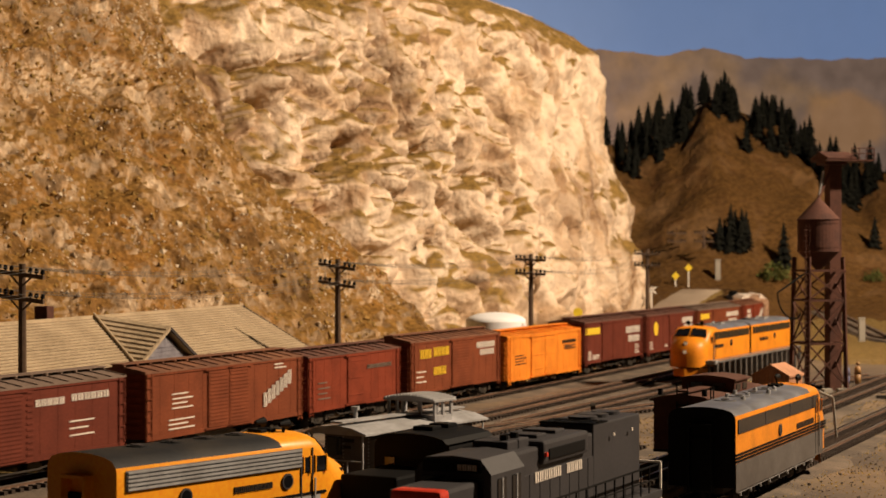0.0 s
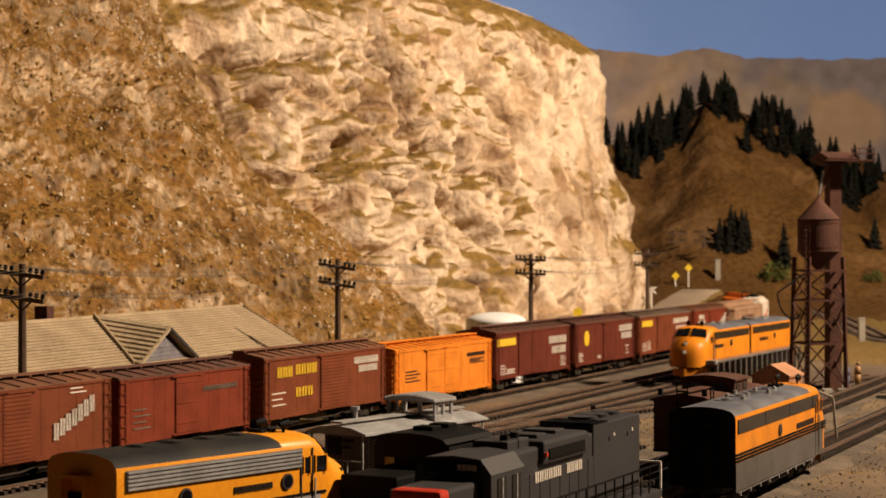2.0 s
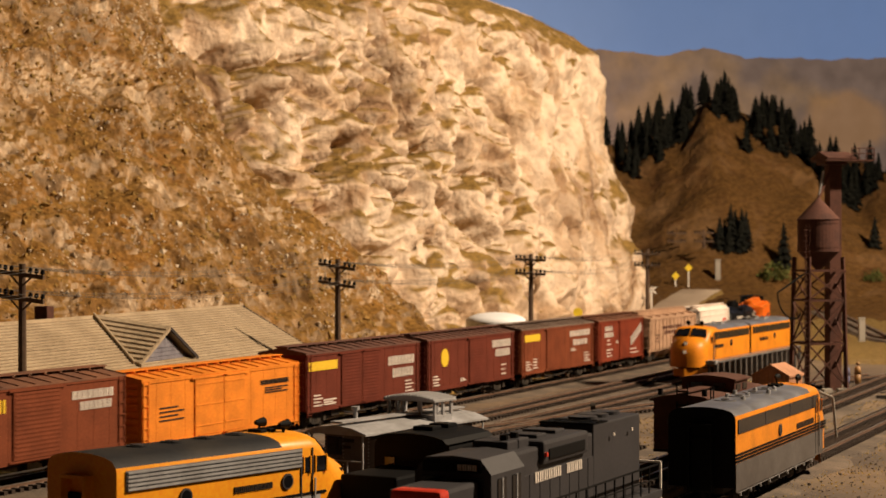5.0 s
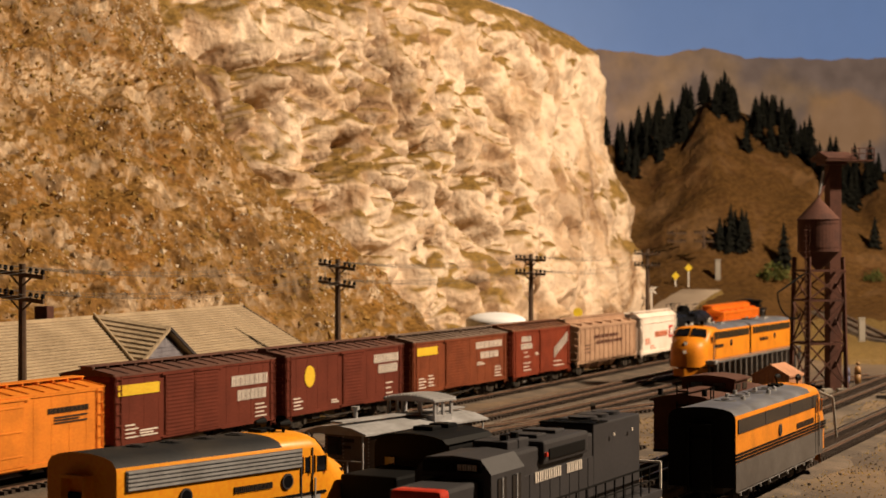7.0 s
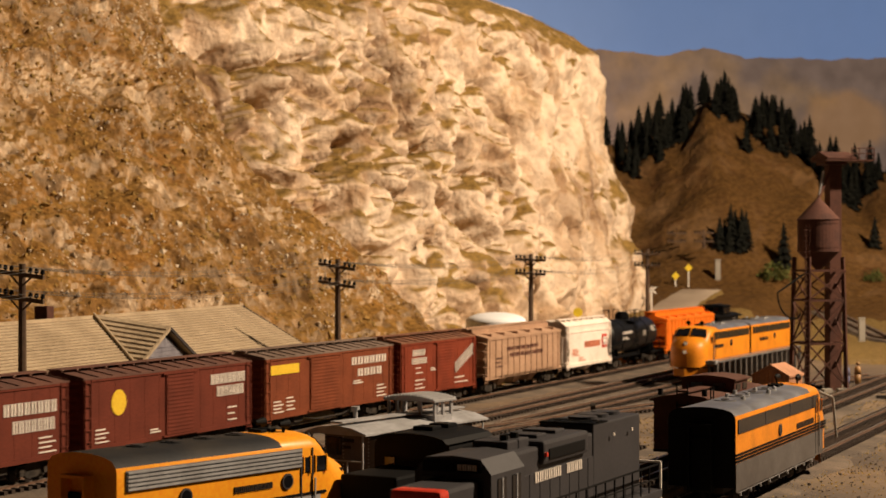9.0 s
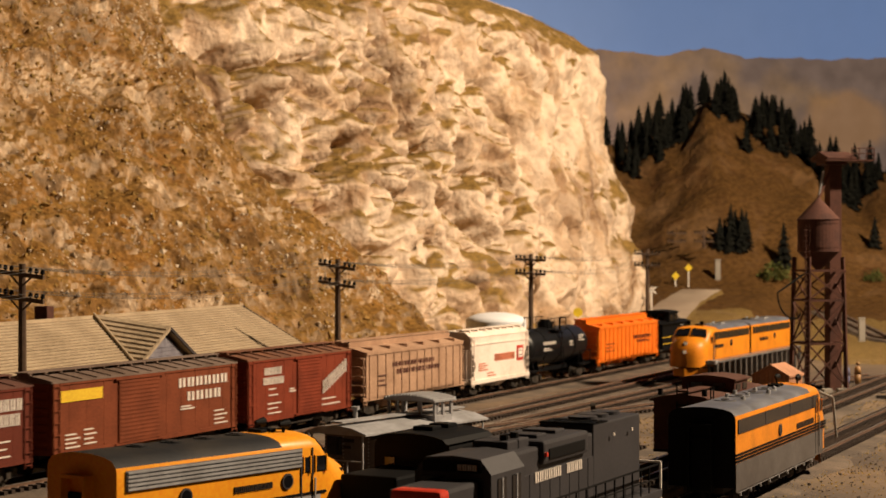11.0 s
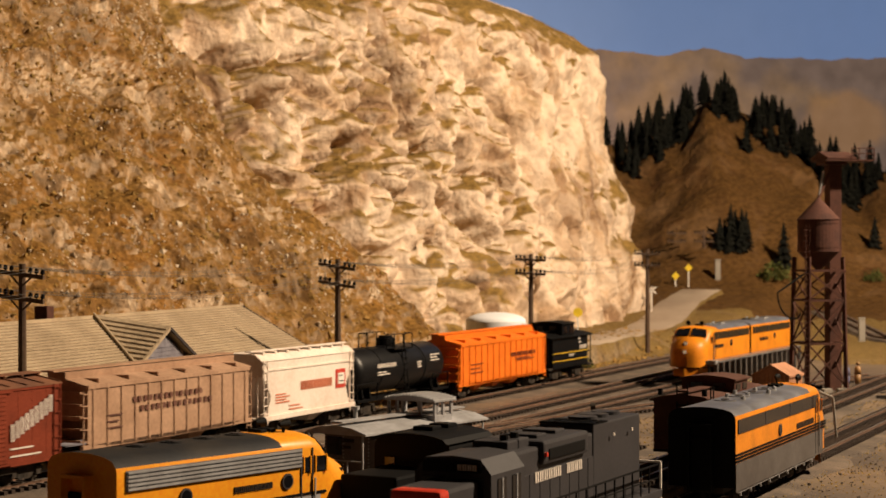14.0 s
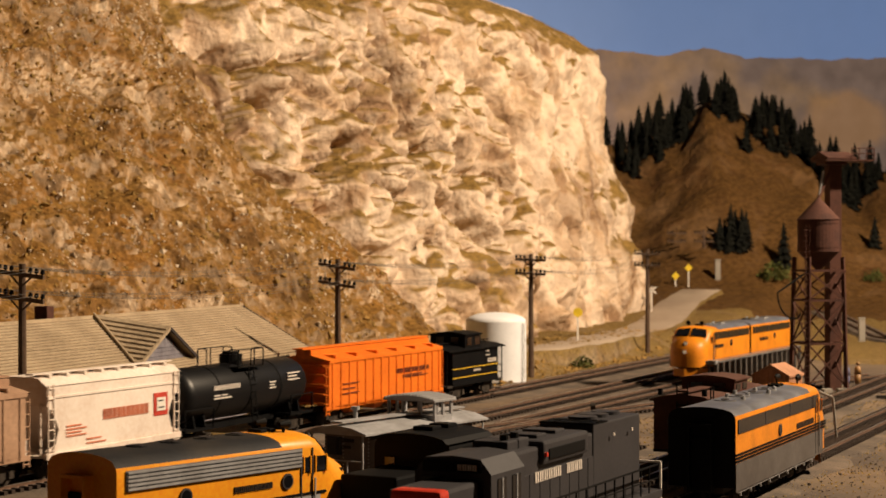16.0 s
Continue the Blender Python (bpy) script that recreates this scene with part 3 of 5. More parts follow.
TRAIN.append(boxcar(.1010 * K, .2531 * K, 4.25, 1.05, C_RUST, C_ROOFG, [(.32, .54, True)],
             [(Ye, "block", .04, .24, .72, .88, 1), (Wt, "word", .65, .95, .72, .86, 6), (Wt, "word", .70, .91, .50, .64, 4), data_bars, (Wt, "rows", .15, .21, .1, .3, 4), data_right, (Wt, "rows", .66, .74, .38, .42, 2)],
             "brown boxcar with widely spaced white markings and a yellow block"))
TRAIN.append(boxcar(.2640 * K, .3790 * K, 4.25, 1.0, C_RED, C_ROOF, [(.45, .68, True)],
             [(Wt, "word", .15, .31, .74, .86, 5), (Wt, "word", .14, .33, .58, .70, 7), (Wt, "rows", .19, .27, .40, .50, 2), (Wt, "rows", .18, .30, .10, .26, 3),
              (Wt, "slant", .70, .95, .30, .90, 9), (Wt, "rows", .70, .88, .1, .2, 2), (Wt, "rows", .38, .44, .42, .46, 2)],
             "red-brown boxcar with white stacked markings and a slanted script"))


def side_panel(bm, pts, y0, y1):
    """A plate with the outline pts (x, z) between y0 and y1."""
    return loft(bm, [[(x, y, z) for x, z in pts] for y in (y0, y1)], closed=True, caps=True)


def open_hopper(a0, a1, eave, sill, body, marks, label, ribs, roof=None, name="hopper_car"):
    L = a1 - a0
    h, W = L / 2, 1.5
    ob = thing(name, pose(0, 0, 0), label, "freight car", "cars of the moving freight train")
    pts = [(-h + .35, eave), (h - .35, eave), (h - .35, sill + .9), (h - .35, sill + .25), (h - 2.4, sill + .05), (1.0, sill), (-1.0, sill), (-h + 2.4, sill + .05), (-h + .35, sill + .25), (-h + .35, sill + .9)]
    for s in (-1, 1):
        part("side_wall", side_panel(B(), pts, s * W - .05, s * W + .05), body, ob)
    bm = B()
    box(bm, -h + .35, -h + 1.9, -W, W, sill + 1.3, eave, .03)
    box(bm, h - 1.9, h - .35, -W, W, sill + 1.3, eave, .03)
    box(bm, -h + 1.8, h - 1.8, -W + .1, W - .1, sill + .3, eave - .1)
    for s in (-1, 1):
        box(bm, -h + .3, h - .3, s * W - .12, s * W + .12, eave - .14, eave + .06, .02)
        box(bm, -h, h, s * (W - .05) - .10, s * (W - .05) + .10, sill, sill + .22, .02)
    part("body", bm, body, ob)
    for i in range(ribs):
        x = -h + .75 + (L - 1.5) * i / (ribs - 1)
        part("rib", box(B(), x - .07, x + .07, -W - .115, -W - .05, sill + .08, eave - .12, .03), body, ob)
    if roof:
        bm = loft(B(), [[(x, -W - .12, eave + .05), (x, -.5, eave + .32), (x, -.5, eave + .62), (x, .5, eave + .62), (x, .5, eave + .32), (x, W + .12, eave + .05), (x, W, eave - .05), (x, -W, eave - .05)] for x in (-h + .1, h - .1)], closed=True, caps=True)
        part("roof", bm, roof, ob)
        for i in range(6):
            x = -h + 1.4 + (L - 2.8) * i / 5
            part("roof_hatch", box(B(), x - .08, x + .08, -W + .05, -.55, eave + .1, eave + .30, .02), roof, ob)
        part("running_board", box(B(), -h - .6, h + .1, -.35, .35, eave + .66, eave + .74), roof, ob)
    else:
        bm = B()
        box(bm, -h + .9, h - .9, -W + .2, W - .2, eave - .06, eave + .12, .1)
        for i in range(13):
            x = -h + .8 + (L - 1.6) * i / 12
            bar(bm, (x, -W, eave + .1), (x, W, eave + .1), .1)
        part("load_cover", bm, body, ob)
    for x0 in (-h + .05, h - .45):
        ladder(ob, x0, x0 + .4, sill - .3, eave - .2, -W + .05, body, 6)
    for i in range(5):
        z = sill + .4 + .55 * i
        part("end_rung", box(B(), -h - .05, -h + .12, -W + .1, W - .1, z - .05, z + .05), body, ob)
    bm = B()
    for i in range(3):
        x = (i - 1) * L * .2
        loft(bm, [[(x - .9, -1.1, sill + .1), (x + .9, -1.1, sill + .1), (x + .9, 1.1, sill + .1), (x - .9, 1.1, sill + .1)], [(x - .4, -.7, .45), (x + .4, -.7, .45), (x + .4, .7, .45), (x - .4, .7, .45)]], closed=True, caps=True)
    part("discharge_chute", bm, body, ob)
    part("centre_sill", box(B(), -h, h, -.3, .3, .72, 1.0), M_UNDER, ob)
    for s in (-1, 1):
        truck(ob, s * (h - 1.7))
    couplers(ob, h)
    add_marks(ob, marks, L, W + .08, sill, eave)
    return ob, (a0 + a1) / 2


TRAIN.append(open_hopper(.395 * K, .540 * K, 3.95, 1.05, C_TAN,
             [(C_ROOFD, "word", .26, .68, .66, .75, 7), (C_ROOFD, "word", .30, .74, .50, .59, 7), (C_ROOFD, "rows", .12, .2, .3, .5, 3)],
             "dusty tan ribbed hopper car with dark markings", 13, C_TAN))


def covered_hopper(a0, a1, label):
    L, eave, sill = a1 - a0, 4.2, 1.0
    h, W = L / 2, 1.5
    ob = thing("covered_hopper", pose(0, 0, 0), label, "freight car", "cars of the moving freight train")
    pts = [(-h + .1, eave), (h - .1, eave), (h - .1, 3.3), (h - .75, 2.7), (h - 1.0, 2.2), (h - .75, 1.5), (h - .1, 1.3), (h - .1, sill), (-h + .1, sill), (-h + .1, 1.3), (-h + .75, 1.5), (-h + 1.0, 2.2), (-h + .75, 2.7), (-h + .1, 3.3)]
    bm = B()
    for y in (-W, W - .1):
        part("side_wall", side_panel(B(), pts, y, y + .1), C_WHITE, ob)
    for s in (-1, 1):
        loft(bm, [[(s * (h - .12), y, eave), (s * (h - .12), y, 3.3), (s * (h - 1.9), y, sill + .2)] for y in (-W + .08, W - .08)])
        box(bm, -h + .1, h - .1, s * W - .05, s * W + .05, 3.60, 3.70)
        box(bm, -h, h, s * W - .10, s * W + .06, sill - .08, sill + .2, .03)
    box(bm, -h + 1.9, h - 1.9, -W + .1, W - .1, sill, eave)
    part("body", bm, C_WHITE, ob)
    bm = loft(B(), [[(x, -W - .05, eave - .05), (x, -W * .75, eave + .30), (x, 0, eave + .36), (x, W * .75, eave + .30), (x, W + .05, eave - .05)] for x in (-h, h)], closed=True, caps=True)
    part("roof", bm, C_WHITE, ob)
    part("running_board", box(B(), -h - .15, h + .15, -.95, -.55, eave + .44, eave + .50), C_WHITE, ob)
    for i in range(8):
        x = -h + .8 + (L - 1.6) * i / 7
        part("roof_bracket", box(B(), x - .12, x + .12, -W * .8, -.4, eave + .22, eave + .43, .03), C_WHITE, ob)
    for x in (-h + .15, h - .6):
        ladder(ob, x, x + .42, sill - .3, eave, -W, C_WHITE, 8)
    for s in (-1, 1):
        bm = B()
        for y in (-1.2, -.4, .4, 1.2):
            bar(bm, (s * (h - .05), y, sill), (s * (h - .05), y, 3.4), .08)
        box(bm, min(s * (h - 1.4), s * h), max(s * (h - 1.4), s * h), -W + .1, W - .1, sill - .02, sill + .08)
        part("end_frame", bm, C_WHITE, ob)
    bm = B()
    for x in (-1.9, 1.9):
        loft(bm, [[(x - 1.1, -1.1, sill), (x + 1.1, -1.1, sill), (x + 1.1, 1.1, sill), (x - 1.1, 1.1, sill)], [(x - .4, -.5, .4), (x + .4, -.5, .4), (x + .4, .5, .4), (x - .4, .5, .4)]], closed=True, caps=True)
    part("discharge_chute", bm, C_WHITE, ob)
    for s in (-1, 1):
        truck(ob, s * (h - 1.6))
    couplers(ob, h)
    faded = paint("faded_red", (0.62, 0.22, 0.13), 0.7, 0.2)
    add_marks(ob, [(faded, "word", .40, .75, .42, .57, 10), (Rd, "block", .785, .895, .36, .70, 1), (faded, "rows", .14, .28, .26, .40, 4), (faded, "rows", .28, .42, .12, .18, 2)], L, W, sill, eave)
    add_marks(ob, [(M_WHITE, "block", .805, .875, .43, .63, -1), ], L, W + .01, sill, eave)
    add_marks(ob, [(M_BLACK, "rows", .815, .865, .48, .58, 2)], L, W + .05, sill, eave)
    return ob, (a0 + a1) / 2


TRAIN.append(covered_hopper(.5505 * K, .655 * K, "cream white two-bay covered hopper with faded red markings"))


def tank_car(a0, a1, label):
    L, r, zc = a1 - a0, 1.42, 2.72
    h = L / 2
    ob = thing("tank_car", pose(0, 0, 0), label, "freight car", "cars of the moving freight train")
    secs = []
    for x, k in ((-h + .25, .02), (-h + .3, .45), (-h + .42, .75), (-h + .65, .94), (-h + .95, 1.0), (h - .95, 1.0), (h - .65, .94), (h - .42, .75), (h - .3, .45), (h - .25, .02)):
        secs.append([(x, r * k * math.cos(a), zc + r * k * math.sin(a)) for a in [2 * math.pi * i / 32 for i in range(32)]])
    tank = part("tank", loft(B(), secs, closed=True, caps=True), M_GLOSS, ob, smooth=True)
    for x in (-h * .5, -.25, h * .45):
        part("tank_band", rod(B(), (x - .06, 0, zc), (x + .06, 0, zc), r + .025, n=32), M_BLACK, tank)
    dome = part("dome", rod(rod(B(), (0, 0, zc + r - .2), (0, 0, zc + r + .45), .62, n=20), (0, 0, zc + r + .45), (0, 0, zc + r + .6), .45, n=16), M_BLACK, ob)
    bm = B()
    for s in (-1, 1):
        box(bm, -1.3, 1.3, s * 1.0 - .28, s * 1.0 + .28, zc + r - .22, zc + r - .16)
        for x in (-1.3, 0, 1.3):
            bar(bm, (x, s * 1.25, zc + r - .2), (x, s * 1.25, zc + r + .75), .05)
        bar(bm, (-1.3, s * 1.25, zc + r + .75), (1.3, s * 1.25, zc + r + .75), .05)
        for x in (-1.3, 1.3):
            bar(bm, (x, s * 1.25, zc + r + .75), (x, s * .7, zc + r + .75), .05)
            bar(bm, (x, s * .7, zc + r + .75), (x, s * .7, zc + r - .2), .05)
    part("platform", bm, M_BLACK, ob)
    bm = B()
    for x in (-.25, .25):
        bar(bm, (x, -r - .12, 1.0), (x, -1.25, zc + r - .2), .05)
    for i in range(8):
        z = 1.1 + .38 * i
        bar(bm, (-.25, -r - .12 + .02 * i, z), (.25, -r - .12 + .02 * i, z), .05)
    part("ladder", bm, M_BLACK, ob)
    bm = box(B(), -h, h, -.35, .35, .8, 1.15)
    for s in (-1, 1):
        box(bm, min(s * (h - 2.6), s * h), max(s * (h - 2.6), s * h), -1.4, 1.4, 1.0, 1.12)
        for x in (h - 2.2, h - 1.2):
            loft(bm, [[(s * x - .06, -1.2, 1.1), (s * x + .06, -1.2, 1.1), (s * x + .06, 1.2, 1.1), (s * x - .06, 1.2, 1.1)], [(s * x - .06, -1.0, zc - .6), (s * x + .06, -1.0, zc - .6), (s * x + .06, 1.0, zc - .6), (s * x - .06, 1.0, zc - .6)]], closed=True, caps=True)
        bar(bm, (s * h, -1.35, 1.1), (s * h, -1.35, 2.1), .06)
        bar(bm, (s * h, -1.35, 2.1), (s * (h - 2.6), -1.45, 2.1), .06)
        bar(bm, (s * (h - 2.6), -1.45, 2.1), (s * (h - 2.6), -1.4, 1.1), .06)
    part("underframe", bm, M_BLACK, ob)
    for s in (-1, 1):
        truck(ob, s * (h - 1.8))
    couplers(ob, h)
    add_marks(ob, [(Wt, "word", .20, .40, .58, .66, 9), (Wt, "rows", .20, .33, .44, .49, 2), (Wt, "rows", .78, .88, .6, .72, 3), (Wt, "rows", .63, .68, .5, .6, 3)], L, r - .03, 1.2, 4.2)
    return ob, (a0 + a1) / 2


TRAIN.append(tank_car(.662 * K, .790 * K, "glossy black tank car with a railed dome platform"))
TRAIN.append(open_hopper(.803 * K, .961 * K, 3.75, .9, C_ORANGE2,
             [(C_RUST, "word", .56, .86, .56, .66, 9), (C_RUST, "rows", .62, .84, .46, .50, 2), (C_RUST, "rows", .12, .25, .3, .5, 3)],
             "bright orange ribbed covered hopper with dark markings", 15, C_ORANGE2))


def caboose(at, L, body, roofm, eave, label, group, name="caboose", stripes=(), marks=(), windows=True, cup=1.0, cup_at=-.3, wide=1.4, cup_half=1.35, open_cupola=False):
    h = L / 2
    ob = thing(name, at, label, "caboose", group)
    W, bh = wide, h - .9
    bm = box(B(), -bh, bh, -W, W, 1.0, eave, .03)
    for s in (-1, 1):
        box(bm, -bh, bh, s * W - .03, s * W + .03, 1.0, 1.2)
    part("body", bm, body, ob)
    part("roof", loft(B(), [[(x, -W - .18, eave - .04), (x, -W - .18, eave + .03), (x, -W * .6, eave + .24), (x, 0, eave + .32), (x, W * .6, eave + .24), (x, W + .18, eave + .03), (x, W + .18, eave - .04)] for x in (-h - .05, h + .05)], closed=True, caps=True), roofm, ob)
    part("running_board", box(B(), -h, h, -.3, .3, eave + .40, eave + .46), roofm, ob)
    cx = cup_at
    if open_cupola:                              # posts and rails without glass
        c = part("cupola", box(B(), cx - cup_half, cx + cup_half, -W + .1, W - .1, eave + .1, eave + .38, .02), roofm, ob, "open cupola frame")
        for x in (cx - cup_half + .04, cx, cx + cup_half - .04):
            for y in (-W + .14, W - .14):
                part("cupola_post", box(B(), x - .06, x + .06, y - .05, y + .05, eave + .3, eave + cup), roofm, c)
        for x in (cx - cup_half + .04, cx + cup_half - .04):
            for y in (-.45, .45):
                part("cupola_post", box(B(), x - .04, x + .04, y - .06, y + .06, eave + .3, eave + cup), roofm, c)
    else:
        c = part("cupola", box(B(), cx - cup_half, cx + cup_half, -W + .1, W - .1, eave, eave + cup, .03), body, ob)
        for x in (cx - cup_half * .5, cx + cup_half * .5):
            part("cupola_window", box(B(), x - cup_half * .3, x + cup_half * .3, -W + .06, -W + .12, eave + .28, eave + cup - .18), M_GLASS, c)
        for s in (-1, 1):
            for y in (-.85, .25):
                x = cx + s * cup_half
                part("cupola_window", box(B(), x - .03, x + .03, y, y + .6, eave + .36, eave + cup - .14), M_GLASS, c)
    arch = [(-W, -.03), (-W, .05), (-W * .6, .16), (0, .22), (W * .6, .16), (W, .05), (W, -.03)]
    bm = loft(B(), [[(x, y, eave + cup + z) for y, z in arch] for x in (cx - cup_half - .16, cx + cup_half + .16)], closed=True, caps=True)
    if open_cupola:
        for i in range(16):
            y = -W + .1 + (2 * W - .2) * i / 15
            z = .22 - .17 * (y / W) ** 2
            box(bm, cx - cup_half - .2, cx + cup_half + .2, y - .035, y + .035, eave + cup + z - .05, eave + cup + z + .05)
    part("cupola_roof", bm, roofm, c)
    if windows:
        for x in (-bh * .62, bh * .1, bh * .65):
            w = part("window", box(B(), x - .4, x + .4, -W - .03, -W + .02, eave - 1.5, eave - .7), M_GLASS, ob)
            bm = B()
            for a, b in (((x - .42), (x - .36)), ((x + .36), (x + .42))):
                box(bm, a, b, -W - .06, -W, eave - 1.54, eave - .66)
            part("window_frame", bm, body, w)
    for s in (-1, 1):
        bm = box(B(), min(s * bh, s * h), max(s * bh, s * h), -W, W, .95, 1.08)
        part("end_platform", bm, M_UNDER, ob)
        bm = B()
        for y in (-W + .05, -.5, .5, W - .05):
            bar(bm, (s * (h - .05), y, 1.05), (s * (h - .05), y, 2.0 if abs(y) < 1 else eave), .06)
        bar(bm, (s * (h - .05), -W, 2.0), (s * (h - .05), W, 2.0), .06)
        bar(bm, (s * (h - .05), -W, 1.5), (s * (h - .05), W, 1.5), .05)
        part("end_railing", bm, roofm if name == "silver_caboose" else body, ob)
        bm = B()
        for i in range(3):
            box(bm, s * (h - .45) - .3, s * (h - .45) + .3, -W - .02, -W + .3, .35 + .27 * i, .41 + .27 * i)
        part("step", bm, body, ob)
        truck(ob, s * (h - 2.3))
    px, pm = (-2.6, roofm) if name == "silver_caboose" else (cx + 2.2, M_BLACK)
    pipe = part("stove_pipe", rod(B(), (px, .3, eave + .1), (px, .3, eave + .8), .09), pm, ob)
    part("pipe_cap", rod(B(), (px, .3, eave + .78), (px, .3, eave + .92), .17, n=12), pm, pipe)
    part("underframe", box(B(), -h, h, -.6, .6, .7, 1.0), M_UNDER, ob)
    couplers(ob, h)
    for z in stripes:
        part("stripe", box(B(), -bh, bh, -W - .03, -W + .01, z - .024, z + .024), M_YELLOW, ob)
    add_marks(ob, marks, L - 1.8, W, 1.0, eave)
    return ob


N_C = (caboose(pose(0, 0, 0), (1.0634 - .970) * K, M_BLACK, M_BLACK, 3.35, "black cupola caboose with thin yellow stripes", "cars of the moving freight train",
               stripes=(1.55, 2.15), marks=[(Wt, "rows", .72, .80, .78, .90, 2), (Wt, "word", .76, .96, .56, .68, 4), (Wt, "word", .45, .6, .36, .42, 4)], windows=False), (.970 + 1.0634) / 2 * K)
TRAIN.append(N_C)


# ---- streamlined diesels ----
SQUARE = [(-1, .0), (-1, .45), (-1, .85), (-.98, .893), (-.87, .945), (-.63, .977), (-.3, .995), (0, 1.0)]
ROUND = [(-1, .0), (-1, .42), (-.985, .64), (-.94, .775), (-.83, .885), (-.6, .955), (-.3, .99), (0, 1.0)]


def hull(x, hw, zt, zb=.55, soft=0.0):
    """One cross-section of a streamlined body; soft rounds its shoulders."""
    pts = [(a + (c - a) * soft, b + (d - b) * soft) for (a, b), (c, d) in zip(SQUARE, ROUND)]
    pts = pts + [(-a, b) for a, b in pts[-2::-1]]
    return [(x, hw * a, zb + (zt - zb) * b) for a, b in pts]


def nose_sections(L):
    """Along the bulldog nose: place, half width, top and how rounded the shoulder is."""
    return [(L - 2.6, 1.55, 4.1, 0), (L - 2.2, 1.55, 4.06, .2), (L - 1.9, 1.54, 3.82, .4), (L - 1.6, 1.53, 3.50, .6), (L - 1.42, 1.52, 3.32, .8),
            (L - 1.22, 1.51, 3.25, 1), (L - .95, 1.47, 3.20, 1), (L - .7, 1.39, 3.10, 1), (L - .48, 1.25, 2.97, 1), (L - .3, 1.09, 2.82, 1), (L - .17, .90, 2.64, 1), (L - .08, .68, 2.45, 1), (L - .03, .42, 2.2, 1), (L, .2, 1.95, 1)]


def cab_unit(at, L, label, roofm, front=True, style="grille", body=M_ORANGE, rear=M_BLACK, low=False):
    """A streamlined cab or booster unit; x runs from its rear to its nose."""
    ob = thing("diesel_locomotive", at, label, "locomotive", "streamlined orange diesels")
    secs = [(0, 1.55, 4.1, 0), (L - 4.0, 1.55, 4.1, 0), (L - 2.6, 1.55, 4.1, 0)] + (nose_sections(L)[1:] if front else [(L, 1.55, 4.1, 0)])
    rows = [hull(q[0], q[1], q[2], .55 if style == "grille" else .95, q[3]) for q in secs]
    bm = B()
    loft(bm, [r[0:4] for r in rows]), loft(bm, [r[-4:] for r in rows])
    if front:
        loft(bm, [r[3:-3] for r in rows[1:]])
        bm.faces.new([bm.verts.new(p) for p in rows[-1]])
    bmesh.ops.remove_doubles(bm, verts=bm.verts[:], dist=.002)
    bd = part("body", bm, body, ob, smooth=True)
    bd.data.set_sharp_from_angle(angle=radians(38))
    part("roof", loft(B(), [r[3:-3] for r in (rows[:2] if front else rows)]), roofm, ob, smooth=True)
    bm = B()
    bm.faces.new([bm.verts.new(p) for p in rows[0]])
    bm.faces.new([bm.verts.new((p[0] + .12, p[1] * .97, p[2])) for p in rows[0]])
    e = part("rear_end", bm, rear, ob)
    bm = box(B(), -.12, 0, -.5, .5, .8, 2.9, .03)
    part("end_door", bm, M_BLACK, e)
    bm = B()
    for y in (-.55, .47):
        box(bm, -.4, 0, y, y + .08, .8, 3.4)
    box(bm, -.4, 0, -.55, .55, 3.35, 3.45)
    part("diaphragm", bm, rear, e)
    if not front:
        bm = B()
        bm.faces.new([bm.verts.new(p) for p in rows[-1]])
        part("front_end", bm, rear, ob)
    back, cabx = .35, (L - 2.7 if front else L - .4)
    for s in (-1, 1):
        y = s * 1.555
        if style == "grille":
            g = part("side_grille", box(B(), back, cabx - .4, min(y, y + s * .03), max(y, y + s * .03), 3.0, 3.62), M_STEELROOF, ob, "bright slatted intake grille")
            bm = B()
            for i in range(5):
                z = 3.06 + .125 * i
                box(bm, back + .05, cabx - .45, min(y, y + s * .07), max(y, y + s * .07), z - .04, z + .03)
            part("grille_slats", bm, M_SILVER, g)
            bm = box(B(), back, L - 2.2 if front else L, min(y, y + s * .025), max(y, y + s * .025), .85, 2.02)
            part("lower_panel", bm, M_SILVER, ob)
            bm = box(B(), .0, L - 1.9 if front else L, min(y, y + s * .03), max(y, y + s * .03), 2.05, 2.14)
            part("stripe", bm, M_BLACK, ob)
        else:
            bm = box(B(), back, cabx - 1.1, min(y, y + s * .035), max(y, y + s * .035), 3.05, 3.6)
            g = part("side_grille", bm, M_GLASS, ob, "dark window and grille band")
            for i in range(4):
                x = back + (cabx - 1.1 - back) * i / 3
                part("band_post", box(B(), x - .05, x + .05, min(y, y + s * .05), max(y, y + s * .05), 3.05, 3.6), M_TRIM, g)
            part("grille_pane", box(B(), cabx - .9, cabx - .1, min(y, y + s * .035), max(y, y + s * .035), 3.05, 3.6), M_GLASS, ob)
            for z in (1.12, 1.26, 1.40) if low else (1.98, 2.11, 2.24):
                part("stripe", box(B(), 0, L - 1.0 if front else L, min(y * .985, y + s * .03), max(y * .985, y + s * .03), z - .04, z + .04), M_BLACK, ob)
            if not low:
                part("lower_panel", box(B(), 0, L - 1.6 if front else L, min(y, y + s * .02), max(y, y + s * .02), .8, 1.9), M_STEELBODY, ob)
        for x in ((L * .25, L * .66) if style == "grille" else (L * .42,)):
            p = part("porthole", rod(B(), (x, y - s * .01, 2.6), (x, y + s * .05, 2.6), .26, n=20), M_TRIM, ob)
            part("pane", rod(B(), (x, y + s * .04, 2.6), (x, y + s * .06, 2.6), .20, n=20), M_GLASS, p)
